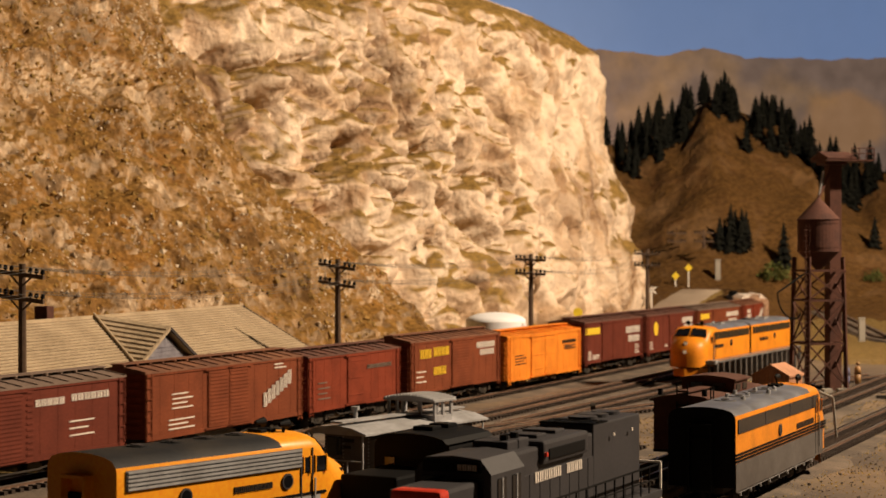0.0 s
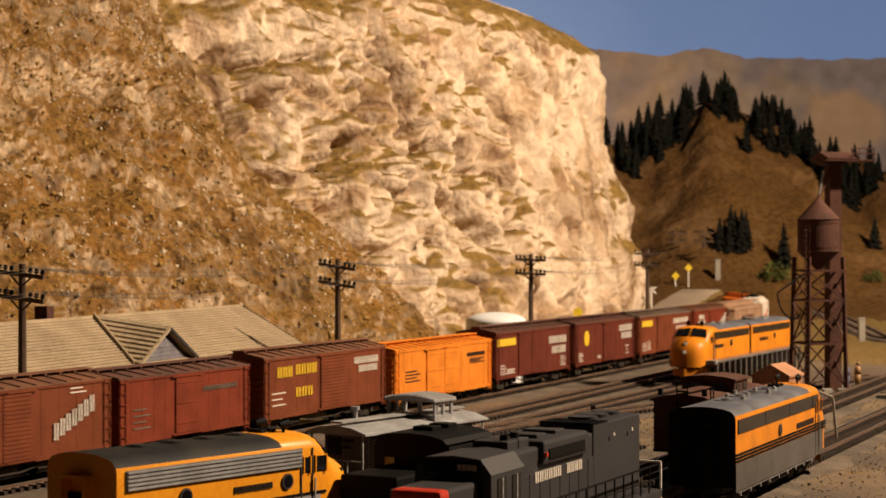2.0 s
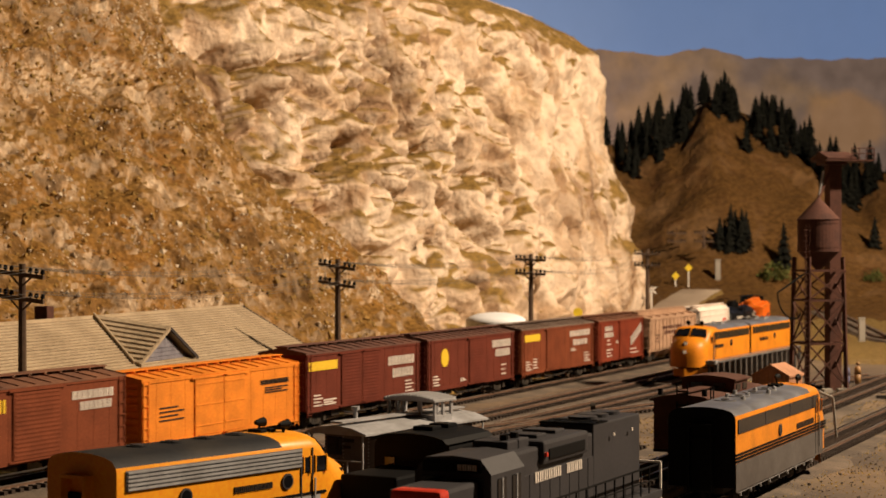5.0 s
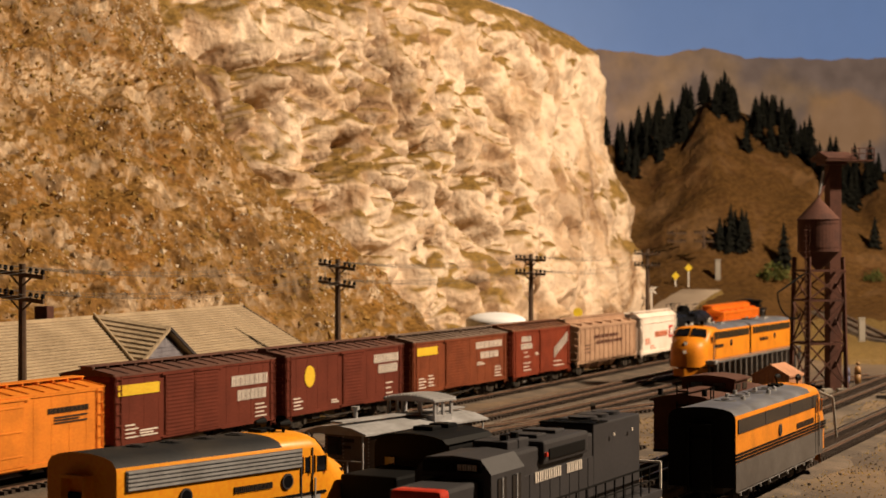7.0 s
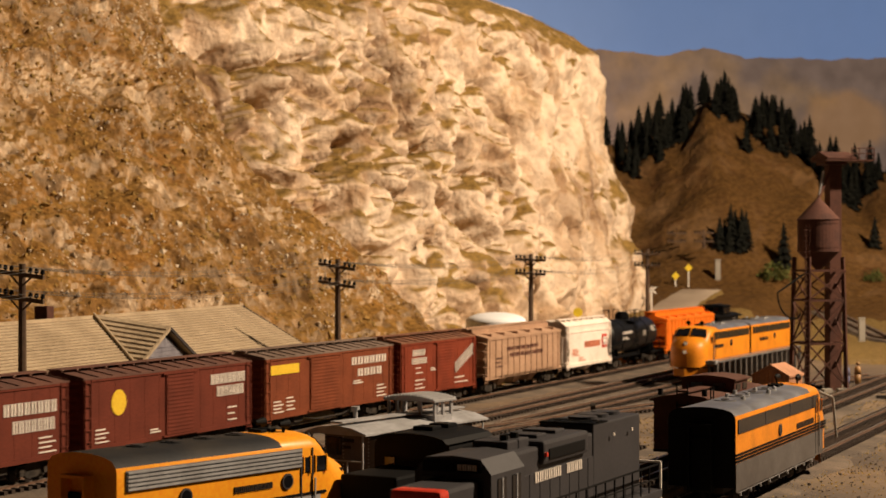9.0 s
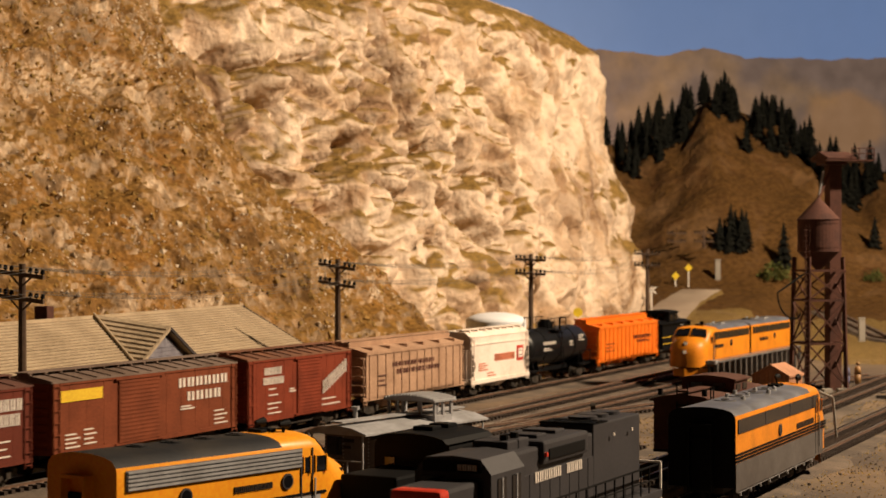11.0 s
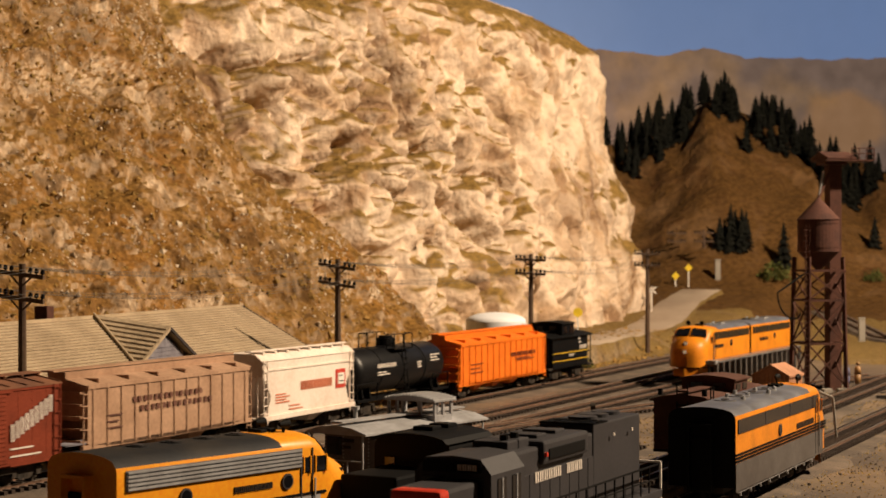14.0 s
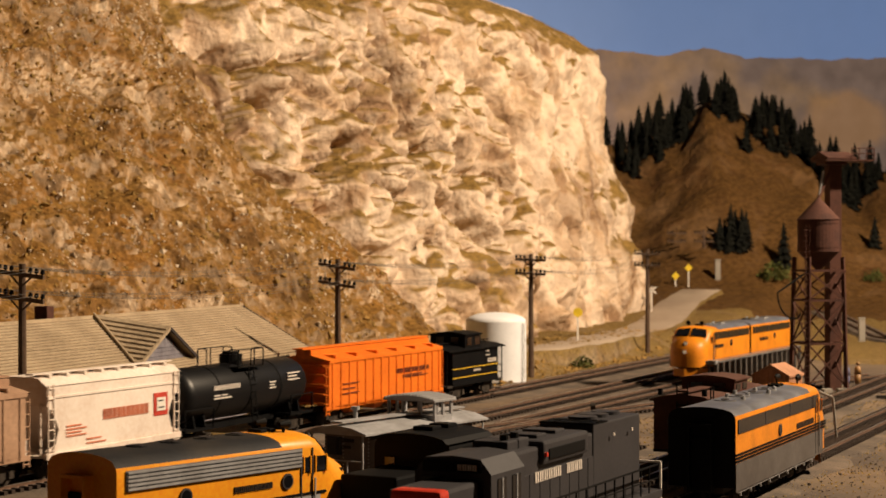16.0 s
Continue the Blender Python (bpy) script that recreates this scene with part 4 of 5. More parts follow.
        bm = word(B(), L * .44, L * .60, 2.46, 2.66, y + s * .02, 10, .6) if style == "grille" else word(B(), L * .60, L * .80, 2.35, 2.6, y + s * .02, 6)
        part("marking", bm, M_DARKMARK, ob, "painted marking of plain bars")
        if front:
            for x0, x1 in ((L - 3.0, L - 2.72), (L - 2.42, L - 1.92)):
                w = part("cab_window", box(B(), x0, x1, min(y, y + s * .03), max(y, y + s * .03), 2.8, 3.3, .02), M_GLASS, ob)
                bm = B()
                for xa in (x0 - .05, x1):
                    box(bm, xa, xa + .05, min(y, y + s * .06), max(y, y + s * .04), 2.76, 3.34)
                part("window_frame", bm, body, w)
            bm = B()
            for xa in (L - 3.15, L - 2.6):
                box(bm, xa, xa + .04, min(y, y + s * .035), max(y, y + s * .035), .9, 3.6)
            part("cab_door_seam", bm, M_TRIM, ob)
            part("grab_iron", bar(B(), (L - 2.52, y + s * .08, 1.2), (L - 2.52, y + s * .08, 2.6), .05), M_SILVER, ob)
    if front:
        for s in (-1, 1):
            a, b = Vector((L - 2.02, s * .10, 3.90)), Vector((L - 2.1, s * 1.15, 3.80))
            c, d = Vector((L - 1.58, s * 1.30, 3.26)), Vector((L - 1.42, s * .10, 3.36))
            up = Vector((.5, 0, .45)) * .16
            bm = loft(B(), [[p + up * k for p in (a, b, c, d)] for k in (.1, .9)], closed=True, caps=True)
            part("windshield", bm, M_GLASS, ob)
            part("number_board", box(B(), L - 1.05, L - .75, min(s * 1.12, s * 1.30), max(s * 1.12, s * 1.30), 2.55, 2.75), M_GLASS, ob)
        for z, x in ((2.78, L - .30), (2.12, L - .02)):
            h = part("headlight", rod(B(), (x - .1, 0, z), (x + .1, 0, z + .04), .17, n=16), M_SILVER, ob)
            part("lens", rod(B(), (x + .09, 0, z + .03), (x + .12, 0, z + .04), .12, n=16), M_WHITE, h)
        part("pilot", loft(B(), [[(L - 1.6, -1.45, z), (L - .35, -1.0, z), (L + .05, 0, z), (L - .35, 1.0, z), (L - 1.6, 1.45, z)] for z in (.25, .85)]), body if style != "grille" else M_SILVER, ob)
        for y in (-.55, .55):
            hn = part("horn", rod(B(), (L - 2.9, y, 4.0), (L - 2.9, y, 4.3), .05, .05), M_BLACK, ob)
            part("bell", rod(B(), (L - 3.1, y, 4.34), (L - 2.7, y, 4.34), .07, .17, n=12), M_BLACK, hn)
    for i in range(4):
        x = L * (.2 + .13 * i)
        f = part("roof_fan", rod(B(), (x, 0, 4.02), (x, 0, 4.13), .36 if style == 'grille' else .5, n=24), roofm if style == "grille" else M_STEELROOF, ob)
        part("fan_cap", rod(B(), (x, 0, 4.1), (x, 0, 4.16), .2, n=12), M_TRIM, f)
    if style != "grille":                        # bright details between the fans
        for i in range(7):
            x, y = L * (.26 + .055 * i), (-.55, .5, -.2, .7, -.7, .25, -.45)[i]
            part("roof_vent", rod(B(), (x, y, 4.0), (x, y, 4.22), .13, .10, n=10), M_SILVER, ob)
    for x in (L * .68, L * .72):
        part("exhaust_stack", box(B(), x - .15, x + .15, -.3, .3, 4.02, 4.2, .03), M_BLACK, ob)
    if style != "grille":
        for i in range(9):
            x = 1.0 + (L - 4.5) * i / 8
            part("step_hanger", box(B(), x - .05, x + .05, -1.5, -1.42, .55, 1.05), M_SILVER, ob)
        part("side_pipe", rod(B(), (.6, -1.46, .72), (L - 3.0, -1.46, .72), .05, n=8), M_SILVER, ob)
    part("fuel_tank", box(B(), L * .36, L * .60, -1.25, 1.25, .35, .95, .1), M_UNDER, ob)
    part("underframe", box(B(), .2, L - 1.0, -.9, .9, .7, 1.0), M_UNDER, ob)
    for x in (L * .19, L * .76):
        truck(ob, x)
    return ob


cab_unit(pose(-10.84, 53.87, 0, 0, 0, 52.4), 11.2, "orange cab diesel with dark roof and bright side grilles", M_ROOFGREY, rear=M_ORANGE)
cab_unit(pose(10.17, 70.62, -.1, 0, 0, 65.6) @ Matrix.Diagonal((1, .88, 1, 1)), 16.9, "orange cab diesel with silver roof and black end", M_STEELROOF, style="band", body=M_DEEPORANGE)
FAR_H = 64.5
fd = Vector((math.cos(radians(FAR_H)), math.sin(radians(FAR_H))))
fx, fy = 18.85, 140.3
cab_unit(pose(fx + fd.x * 12.9, fy + fd.y * 12.9, 0, 0, 0, FAR_H + 180), 12.9, "orange cab diesel with silver roof facing the yard", M_STEELROOF, style="band", low=True, body=M_DEEPORANGE)
cab_unit(pose(fx + fd.x * 26.2, fy + fd.y * 26.2, 0, 0, 0, FAR_H + 180), 12.8, "orange booster diesel coupled behind its cab unit", M_STEELROOF, front=False, style="band", low=True, body=M_DEEPORANGE)


def service_platform(at, L):
    """A low steel walkway on posts beside the parked diesels."""
    ob = thing("service_platform", at, "grey steel servicing platform on posts beside the parked diesels", "platform")
    part("deck", box(B(), 0, L, -.45, .45, 1.05, 1.2, .02), M_STEELROOF, ob)
    n = int(L / 1.55)
    for i in range(n + 1):
        x = L * i / n
        part("post", box(B(), x - .16, x + .16, -.42, -.22, -.8, 1.05), M_STEELBODY, ob)
        part("post", box(B(), x - .11, x + .11, .22, .40, -.8, 1.05), M_STEELBODY, ob)
    part("end_box", box(B(), -.6, .2, -.4, .4, .95, 1.25, .04), M_SILVER, ob, "bright end step")
    return ob


service_platform(pose(fx + fd.x * .3 + fd.y * 2.2, fy + fd.y * .3 - fd.x * 2.2, .3, 0, 0, FAR_H), 25.5)

# ---- hood diesel in grey ----
def hood_unit(at):
    ob = thing("hood_locomotive", at, "dark grey six-axle hood diesel with red nose and white markings", "locomotive")
    L = 18.9
    part("frame", box(B(), 0, L, -1.5, 1.5, 1.05, 1.35, .03), M_GREY, ob)
    hood = part("long_hood", box(B(), 6.3, L - 1.1, -.95, .95, 1.35, 3.95, .1), M_GREY, ob)
    part("radiator_section", box(B(), L - 5.9, L - 1.09, -1.0, 1.0, 1.36, 4.22, .06), M_GREY, ob)
    part("dynamic_brake", box(B(), 8.2, 12.2, -1.12, 1.12, 3.35, 4.12, .12), M_GREY, ob)
    part("intake_grille", box(B(), 8.6, 11.8, -1.16, -1.11, 3.5, 3.85, .02), M_BLACK, ob)
    for i in range(3):
        f = part("roof_fan", rod(B(), (L - 2.0 - 1.15 * i, 0, 4.2), (L - 2.0 - 1.15 * i, 0, 4.34), .52, n=20), M_GREY, ob)
    for x in (6.9, 7.8, 9.3, 10.9):
        part("roof_box", box(B(), x - .42, x + .42, -.6, .6, 3.9, 4.24, .05), M_GREY, ob)
    for i in range(8):
        x = 6.5 + i * .86
        part("hood_door", box(B(), x, x + .8, -.985, -.94, 1.45, 3.15, .01), M_GREY, hood)
    for x in (L - 4.3, L - 2.4):
        part("latch", box(B(), x, x + .12, -1.16, -1.11, 3.7, 3.8), M_LETTER, hood)
    cab = part("cab", loft(B(), [[(x, -1.25, 1.35), (x, -1.25, 3.55), (x, -.9, 4.0), (x, 0, 4.08), (x, .9, 4.0), (x, 1.25, 3.55), (x, 1.25, 1.35)] for x in (3.75, 6.3)], closed=True, caps=True), M_GREY, ob)
    for x in (4.2, 5.3):
        w = part("cab_window", box(B(), x, x + .65, -1.28, -1.24, 2.6, 3.4, .02), M_GLASS, cab)
        part("pane", box(B(), x + .3, x + .36, -1.30, -1.25, 2.6, 3.4), M_SILVER, w)
    for y in (-1.0, .4):
        part("windshield", box(B(), 3.71, 3.76, y, y + .65, 2.75, 3.45), M_GLASS, cab)
    part("number_board", box(B(), 3.67, 3.75, -.95, .95, 3.60, 3.90), M_BLACK, cab)
    part("marking", word(B(), .2, .85, 3.66, 3.84, 0, 4), M_LETTER, cab, "painted marking of plain bars", at=pose(3.66, 0, 0, 0, 0, -90))
    part("short_hood", box(B(), 1.2, 3.75, -.85, .85, 1.35, 3.36, .12), M_GREY, ob)
    part("nose_panel", box(B(), 1.08, 1.75, -.87, .75, 1.5, 3.38, .16), M_RED, ob, "red painted nose")
    bm = word(B(), 7.75, 10.05, 2.84, 3.17, -1.0, 6, .72)
    word(bm, 10.5, 11.95, 2.84, 3.17, -1.0, 4, .72)
    part("marking", bm, M_LETTER, ob, "painted marking of plain bars")
    bm = B()
    for i in range(13):
        x = 6.5 + i * .92
        bar(bm, (x, -1.45, 1.3), (x, -1.45, 2.3), .05)
    bar(bm, (6.5, -1.45, 2.3), (L - .4, -1.45, 2.3), .055)
    bar(bm, (6.5, -1.45, 1.8), (L - .4, -1.45, 1.8), .04)
    part("handrail", bm, M_BLACK, ob)
    bm = B()
    for y in (-1.45, -.5, .5, 1.45):
        bar(bm, (L - .05, y, .6), (L - .05, y, 2.35), .07)
    bar(bm, (L - .05, -1.45, 2.35), (L - .05, -.5, 2.35), .07)
    bar(bm, (L - .05, .5, 2.35), (L - .05, 1.45, 2.35), .07)
    part("end_rail", bm, M_WHITE, ob, "white end handrails")
    bm = B()
    for y in (-1.4, 1.4):
        bar(bm, (.3, y, .6), (.3, y, 2.3), .06)
    part("end_rail", bm, M_WHITE, ob)
    part("headlight", rod(B(), (1.0, 0, 2.75), (1.12, 0, 2.75), .2, n=14), M_SILVER, ob)
    bm = B()
    for x in (6.9, 7.7):
        rod(bm, (x, -.3, 4.2), (x, -.3, 4.42), .14, n=10)
    part("exhaust_stack", bm, M_BLACK, ob)
    bm = B()
    for i in range(14):
        x = L - 5.9 + i * .1
        bar(bm, (x, -1.02, 4.23), (x, 1.02, 4.23), .05)
    part("radiator_louvres", bm, M_BLACK, ob)
    part("marker_lamp", box(B(), 8.25, 8.4, -1.2, -1.1, 3.62, 3.76, .02), M_RED, ob, "small red marker lamp")
    part("fuel_tank", box(B(), 7.2, 11.6, -1.3, 1.3, .35, 1.05, .12), M_UNDER, ob)
    for x in (3.6, 15.1):
        for d in (-1.7, 0, 1.7):
            part("wheelset", rod(rod(B(), (x + d, -.8, .5), (x + d, -.68, .5), .5, n=20), (x + d, .68, .5), (x + d, .8, .5), .5, n=20), M_UNDER, ob)
        part("side_frame", box(B(), x - 2.4, x + 2.4, -1.15, -.92, .4, .85, .08), M_UNDER, ob)
    return ob


hood_unit(pose(-1.31, 49.86, 0, 0, 0, 64.8))

# ---- silver caboose and its dark neighbours ----
sc = caboose(pose(-1.73, 73.1, 0, 0, 0, 55.0), 8.4, M_STEELBODY, M_SILVER, 3.05, "small silver painted caboose with an open cupola frame", "", name="silver_caboose", windows=False, cup=.95, cup_at=1.35, wide=1.3, cup_half=.62, open_cupola=True)
for y in (-1.25, -.9, .35, 1.25):
    for i in range(14):
        part("rivet", rod(B(), (-3.28, y, 1.2 + .135 * i), (-3.33, y, 1.2 + .135 * i), .03, n=6), M_SILVER, sc)
part("end_window", box(B(), -3.34, -3.28, .45, 1.15, 2.1, 2.8, .02), M_GLASS, sc)
part("marking", word(word(B(), -.75, .2, 2.62, 2.76, 0, 8), -.6, .05, 2.36, 2.48, 0, 5), M_DARKMARK, sc, "painted marking of plain bars", at=pose(-3.32, 0, 0, 0, 0, -90))


def dark_cab(at, L, label, tall=3.75, name="black_locomotive"):
    """A black diesel seen from its arched end."""
    ob = thing(name, at, label, "locomotive")
    rows = [hull(x, 1.5, tall) for x in (0, L)]
    part("body", loft(B(), [r[0:4] for r in rows] and [r for r in rows], caps=True), M_BLACK, ob)
    part("end_door", box(B(), -.06, 0, -.45, .45, .9, 2.8, .02), M_BLACK, ob)
    for y in (-1.05, .65):
        part("end_window", box(B(), -.05, 0, y, y + .42, 2.2, 2.9, .02), M_GLASS, ob)
    part("roof_overhang", loft(B(), [[(p[0] - .3, p[1] * 1.06, p[2] + .06) for p in rows[0][3:-3]], [(p[0], p[1] * 1.06, p[2] + .06) for p in rows[1][3:-3]]]), M_BLACK, ob)
    for i in range(2):
        part("roof_vent", box(B(), .8 + 1.2 * i, 1.5 + 1.2 * i, -.4, .4, tall - .05, tall + .2, .04), M_BLACK, ob)
    part("front_hood", box(B(), -3.0, 0, -1.1, 1.1, .8, 2.6, .1), M_BLACK, ob)
    part("underframe", box(B(), .2, L - .2, -1.0, 1.0, .5, .9), M_UNDER, ob)
    truck(ob, 1.5), truck(ob, -1.8)
    return ob


dark_cab(pose(-1.1, 62.9, 0, 0, 0, 62), 3.3, "black switching locomotive with an arched cab roof", 3.72)


C_CABOOSE = mat("caboose_brown", (0.062, 0.022, 0.014), (0.10, 0.045, 0.03), 40, 0.8, 0.15)
wc = caboose(pose(12.85, 85.4, 0, 0, 0, 63), 8.8, C_CABOOSE, C_CABOOSE, 3.3, "dark brown wooden caboose with a low cupola and end brake wheel", "", name="brown_caboose", cup=.75, cup_at=.2, wide=1.4, cup_half=1.0)
bm = B()
for i in range(16):
    a0, a1 = 2 * math.pi * i / 16, 2 * math.pi * (i + 1) / 16
    rod(bm, (-4.55, .35 + .3 * math.cos(a0), 2.35 + .3 * math.sin(a0)), (-4.55, .35 + .3 * math.cos(a1), 2.35 + .3 * math.sin(a1)), .035, n=6)
rod(bm, (-4.5, .35, 1.0), (-4.5, .35, 2.4), .03, n=6)
part("brake_wheel", bm, M_TRIM, wc)
# added block: fills the open end platform so it looks deeply shaded
part("platform_filler", box(B(), -4.36, -3.4, -1.36, 1.36, 1.0, 3.3, .03), C_CABOOSE, wc)
ladder(wc, -4.45, -4.05, 1.0, 4.0, -1.3, M_BLACK, 9)
bm = B()
for y in (-.25, .25):
    bar(bm, (-4.42, y, 1.0), (-4.42, y, 4.1), .05)
for i in range(9):
    bar(bm, (-4.42, -.25, 1.2 + .32 * i), (-4.42, .25, 1.2 + .32 * i), .045)
part("end_ladder", bm, M_BLACK, wc)
for y in (-1.15, .95):
    part("marker_lamp", box(B(), -4.5, -4.3, y, y + .2, 3.55, 3.85, .03), M_BLACK, wc)


def tool_house(at):
    ob = thing("tool_house", at, "small unpainted wooden tool house with a pitched roof", "shed")
    part("wall", side_panel(B(), [(-.98, -.4), (.98, -.4), (.98, 3.35), (0, 3.85), (-.98, 3.35)], -1.1, 1.1), M_WOOD, ob)
    for s in (-1, 1):
        part("roof", loft(B(), [[(s * 1.1, y, 3.28), (s * 1.1, y, 3.38), (0, y, 3.98), (0, y, 3.88)] for y in (-1.2, 1.2)], closed=True, caps=True), M_WOOD, ob)
    for i in range(9):
        x = -.96 + i * .24
        part("board", box(B(), x - .10, x + .10, -1.14, -1.09, -.4, 3.78 - .5 * abs(x), .01), M_WOOD, ob)
    for i in range(9):
        y = -.96 + i * .24
        part("board", box(B(), .97, 1.02, y - .10, y + .10, -.4, 3.3, .01), M_WOOD, ob)
    return ob


tool_house(pose(18.25, 98.0, 0, 0, 0, -30))


def oil_tank(at):
    ob = thing("oil_tank", at, "small grey horizontal tank on a steel cradle with pipe", "tank")
    part("shell", rod(B(), (0, 0, 1.6), (0, 2.6, 1.6), .95, n=24), M_TANKGREY, ob, smooth=False)
    for y in (.3, 2.2):
        part("cradle", box(B(), -.9, .9, y - .12, y + .12, -.45, .9), M_UNDER, ob)
    bm = rod(B(), (.8, -.2, 2.3), (1.5, -.4, 2.0), .08)
    rod(bm, (1.5, -.4, 2.0), (1.7, -.5, -.45), .08)
    part("pipe", bm, M_TANKGREY, ob)
    return ob


oil_tank(pose(20.0, 99.5, 0, 0, 0, 0))


# ---- sanding tower ----
def sand_tower(at):
    ob = thing("sanding_tower", at, "rusty brown steel sanding tower with a conical sand bin", "tower")
    w = 1.55
    for sx in (-1, 1):
        for sy in (-1, 1):
            part("leg", bar(B(), (sx * w, sy * w, -.5), (sx * w * .86, sy * w * .86, 9.6), .26), M_RUST, ob)
    lev = (0.1, 3.2, 6.4, 8.6)
    for z0, z1 in zip(lev, lev[1:]):
        for sx, sy, tx, ty in ((-1, -1, 1, -1), (1, -1, 1, 1), (1, 1, -1, 1), (-1, 1, -1, -1)):
            k = w * .95
            part("brace", bar(B(), (sx * k, sy * k, z0), (tx * k, ty * k, z1), .10), M_RUST, ob)
            part("brace", bar(B(), (tx * k, ty * k, z0), (sx * k, sy * k, z1), .10), M_RUST, ob)
            part("girt", bar(B(), (sx * k, sy * k, z1), (tx * k, ty * k, z1), .16), M_RUST, ob)
    b = part("bin", rod(B(), (0, 0, 10.0), (0, 0, 12.4), 1.55, n=36), M_RUST, ob)
    part("bin_cone", rod(B(), (0, 0, 8.6), (0, 0, 10.0), .15, 1.55, n=36), M_RUST, b)
    part("bin_roof", rod(B(), (0, 0, 12.4), (0, 0, 14.0), 1.62, .12, n=36), M_RUST, b)
    for z in (10.3, 12.1):
        part("bin_hoop", rod(B(), (0, 0, z), (0, 0, z + .08), 1.58, n=36), M_RUST, b)
    part("hoist_shaft", box(B(), 1.0, 1.95, .2, 1.2, -.5, 16.5, .04), M_RUST, ob)
    part("head_house", box(B(), .5, 2.2, -.2, 1.5, 16.5, 17.0, .03), M_RUST, ob)
    part("head_roof", loft(B(), [[(x, -1.0, 17.0), (x, .6, 17.5), (x, 2.2, 17.0), (x, 2.2, 16.9), (x, -1.0, 16.9)] for x in (.3, 2.6)], closed=True, caps=True), M_RUST, ob)
    p = part("platform", box(B(), .2, 4.0, -1.0, 1.8, 16.75, 16.85), M_RUST, ob)
    bm = B()
    for x in (2.2, 2.8, 3.4, 4.0):
        bar(bm, (x, -1.0, 16.8), (x, -1.0, 17.7), .06)
    for z in (17.3, 17.7):
        bar(bm, (2.2, -1.0, z), (4.0, -1.0, z), .06)
    part("railing", bm, M_RUST, p)
    part("sand_spout", rod(B(), (1.1, .3, 16.2), (0, 0, 14.0), .13, n=10), M_RUST, ob)
    part("sand_spout", rod(B(), (.4, .0, 16.0), (0, 0, 14.0), .08, n=10), M_SILVER, ob)
    bm = rod(B(), (-1.4, -1.4, 8.6), (-4.0, -1.8, 7.0), .07)
    for i in range(12):
        a0, a1 = math.pi * i / 12, math.pi * (i + 1) / 12
        rod(bm, (-4.0 + .9 - .9 * math.cos(a0), -1.8, 7.0 - 1.1 * math.sin(a0) - .12 * i), (-4.0 + .9 - .9 * math.cos(a1), -1.8, 7.0 - 1.1 * math.sin(a1) - .12 * (i + 1)), .06, n=6)
    part("sand_hose", bm, M_BLACK, ob)
    bm = B()
    for x in (-1.85, -1.5):
        bar(bm, (x, -1.75, -.4), (x * .9, -1.5, 12.0), .06)
    for i in range(30):
        z = .0 + .4 * i
        bar(bm, (-1.85, -1.75 + i * .008, z), (-1.5, -1.75 + i * .008, z), .05)
    part("ladder", bm, M_RUST, ob)
    for x in (-1.2, 0, 1.2):
        part("footing", box(B(), x - .35, x + .35, -1.8, -1.1, -.6, -.1, .04), M_TANKGREY, ob)
    return ob


sand_tower(pose(28.0, 134.0, 0, 0, 0, 12))


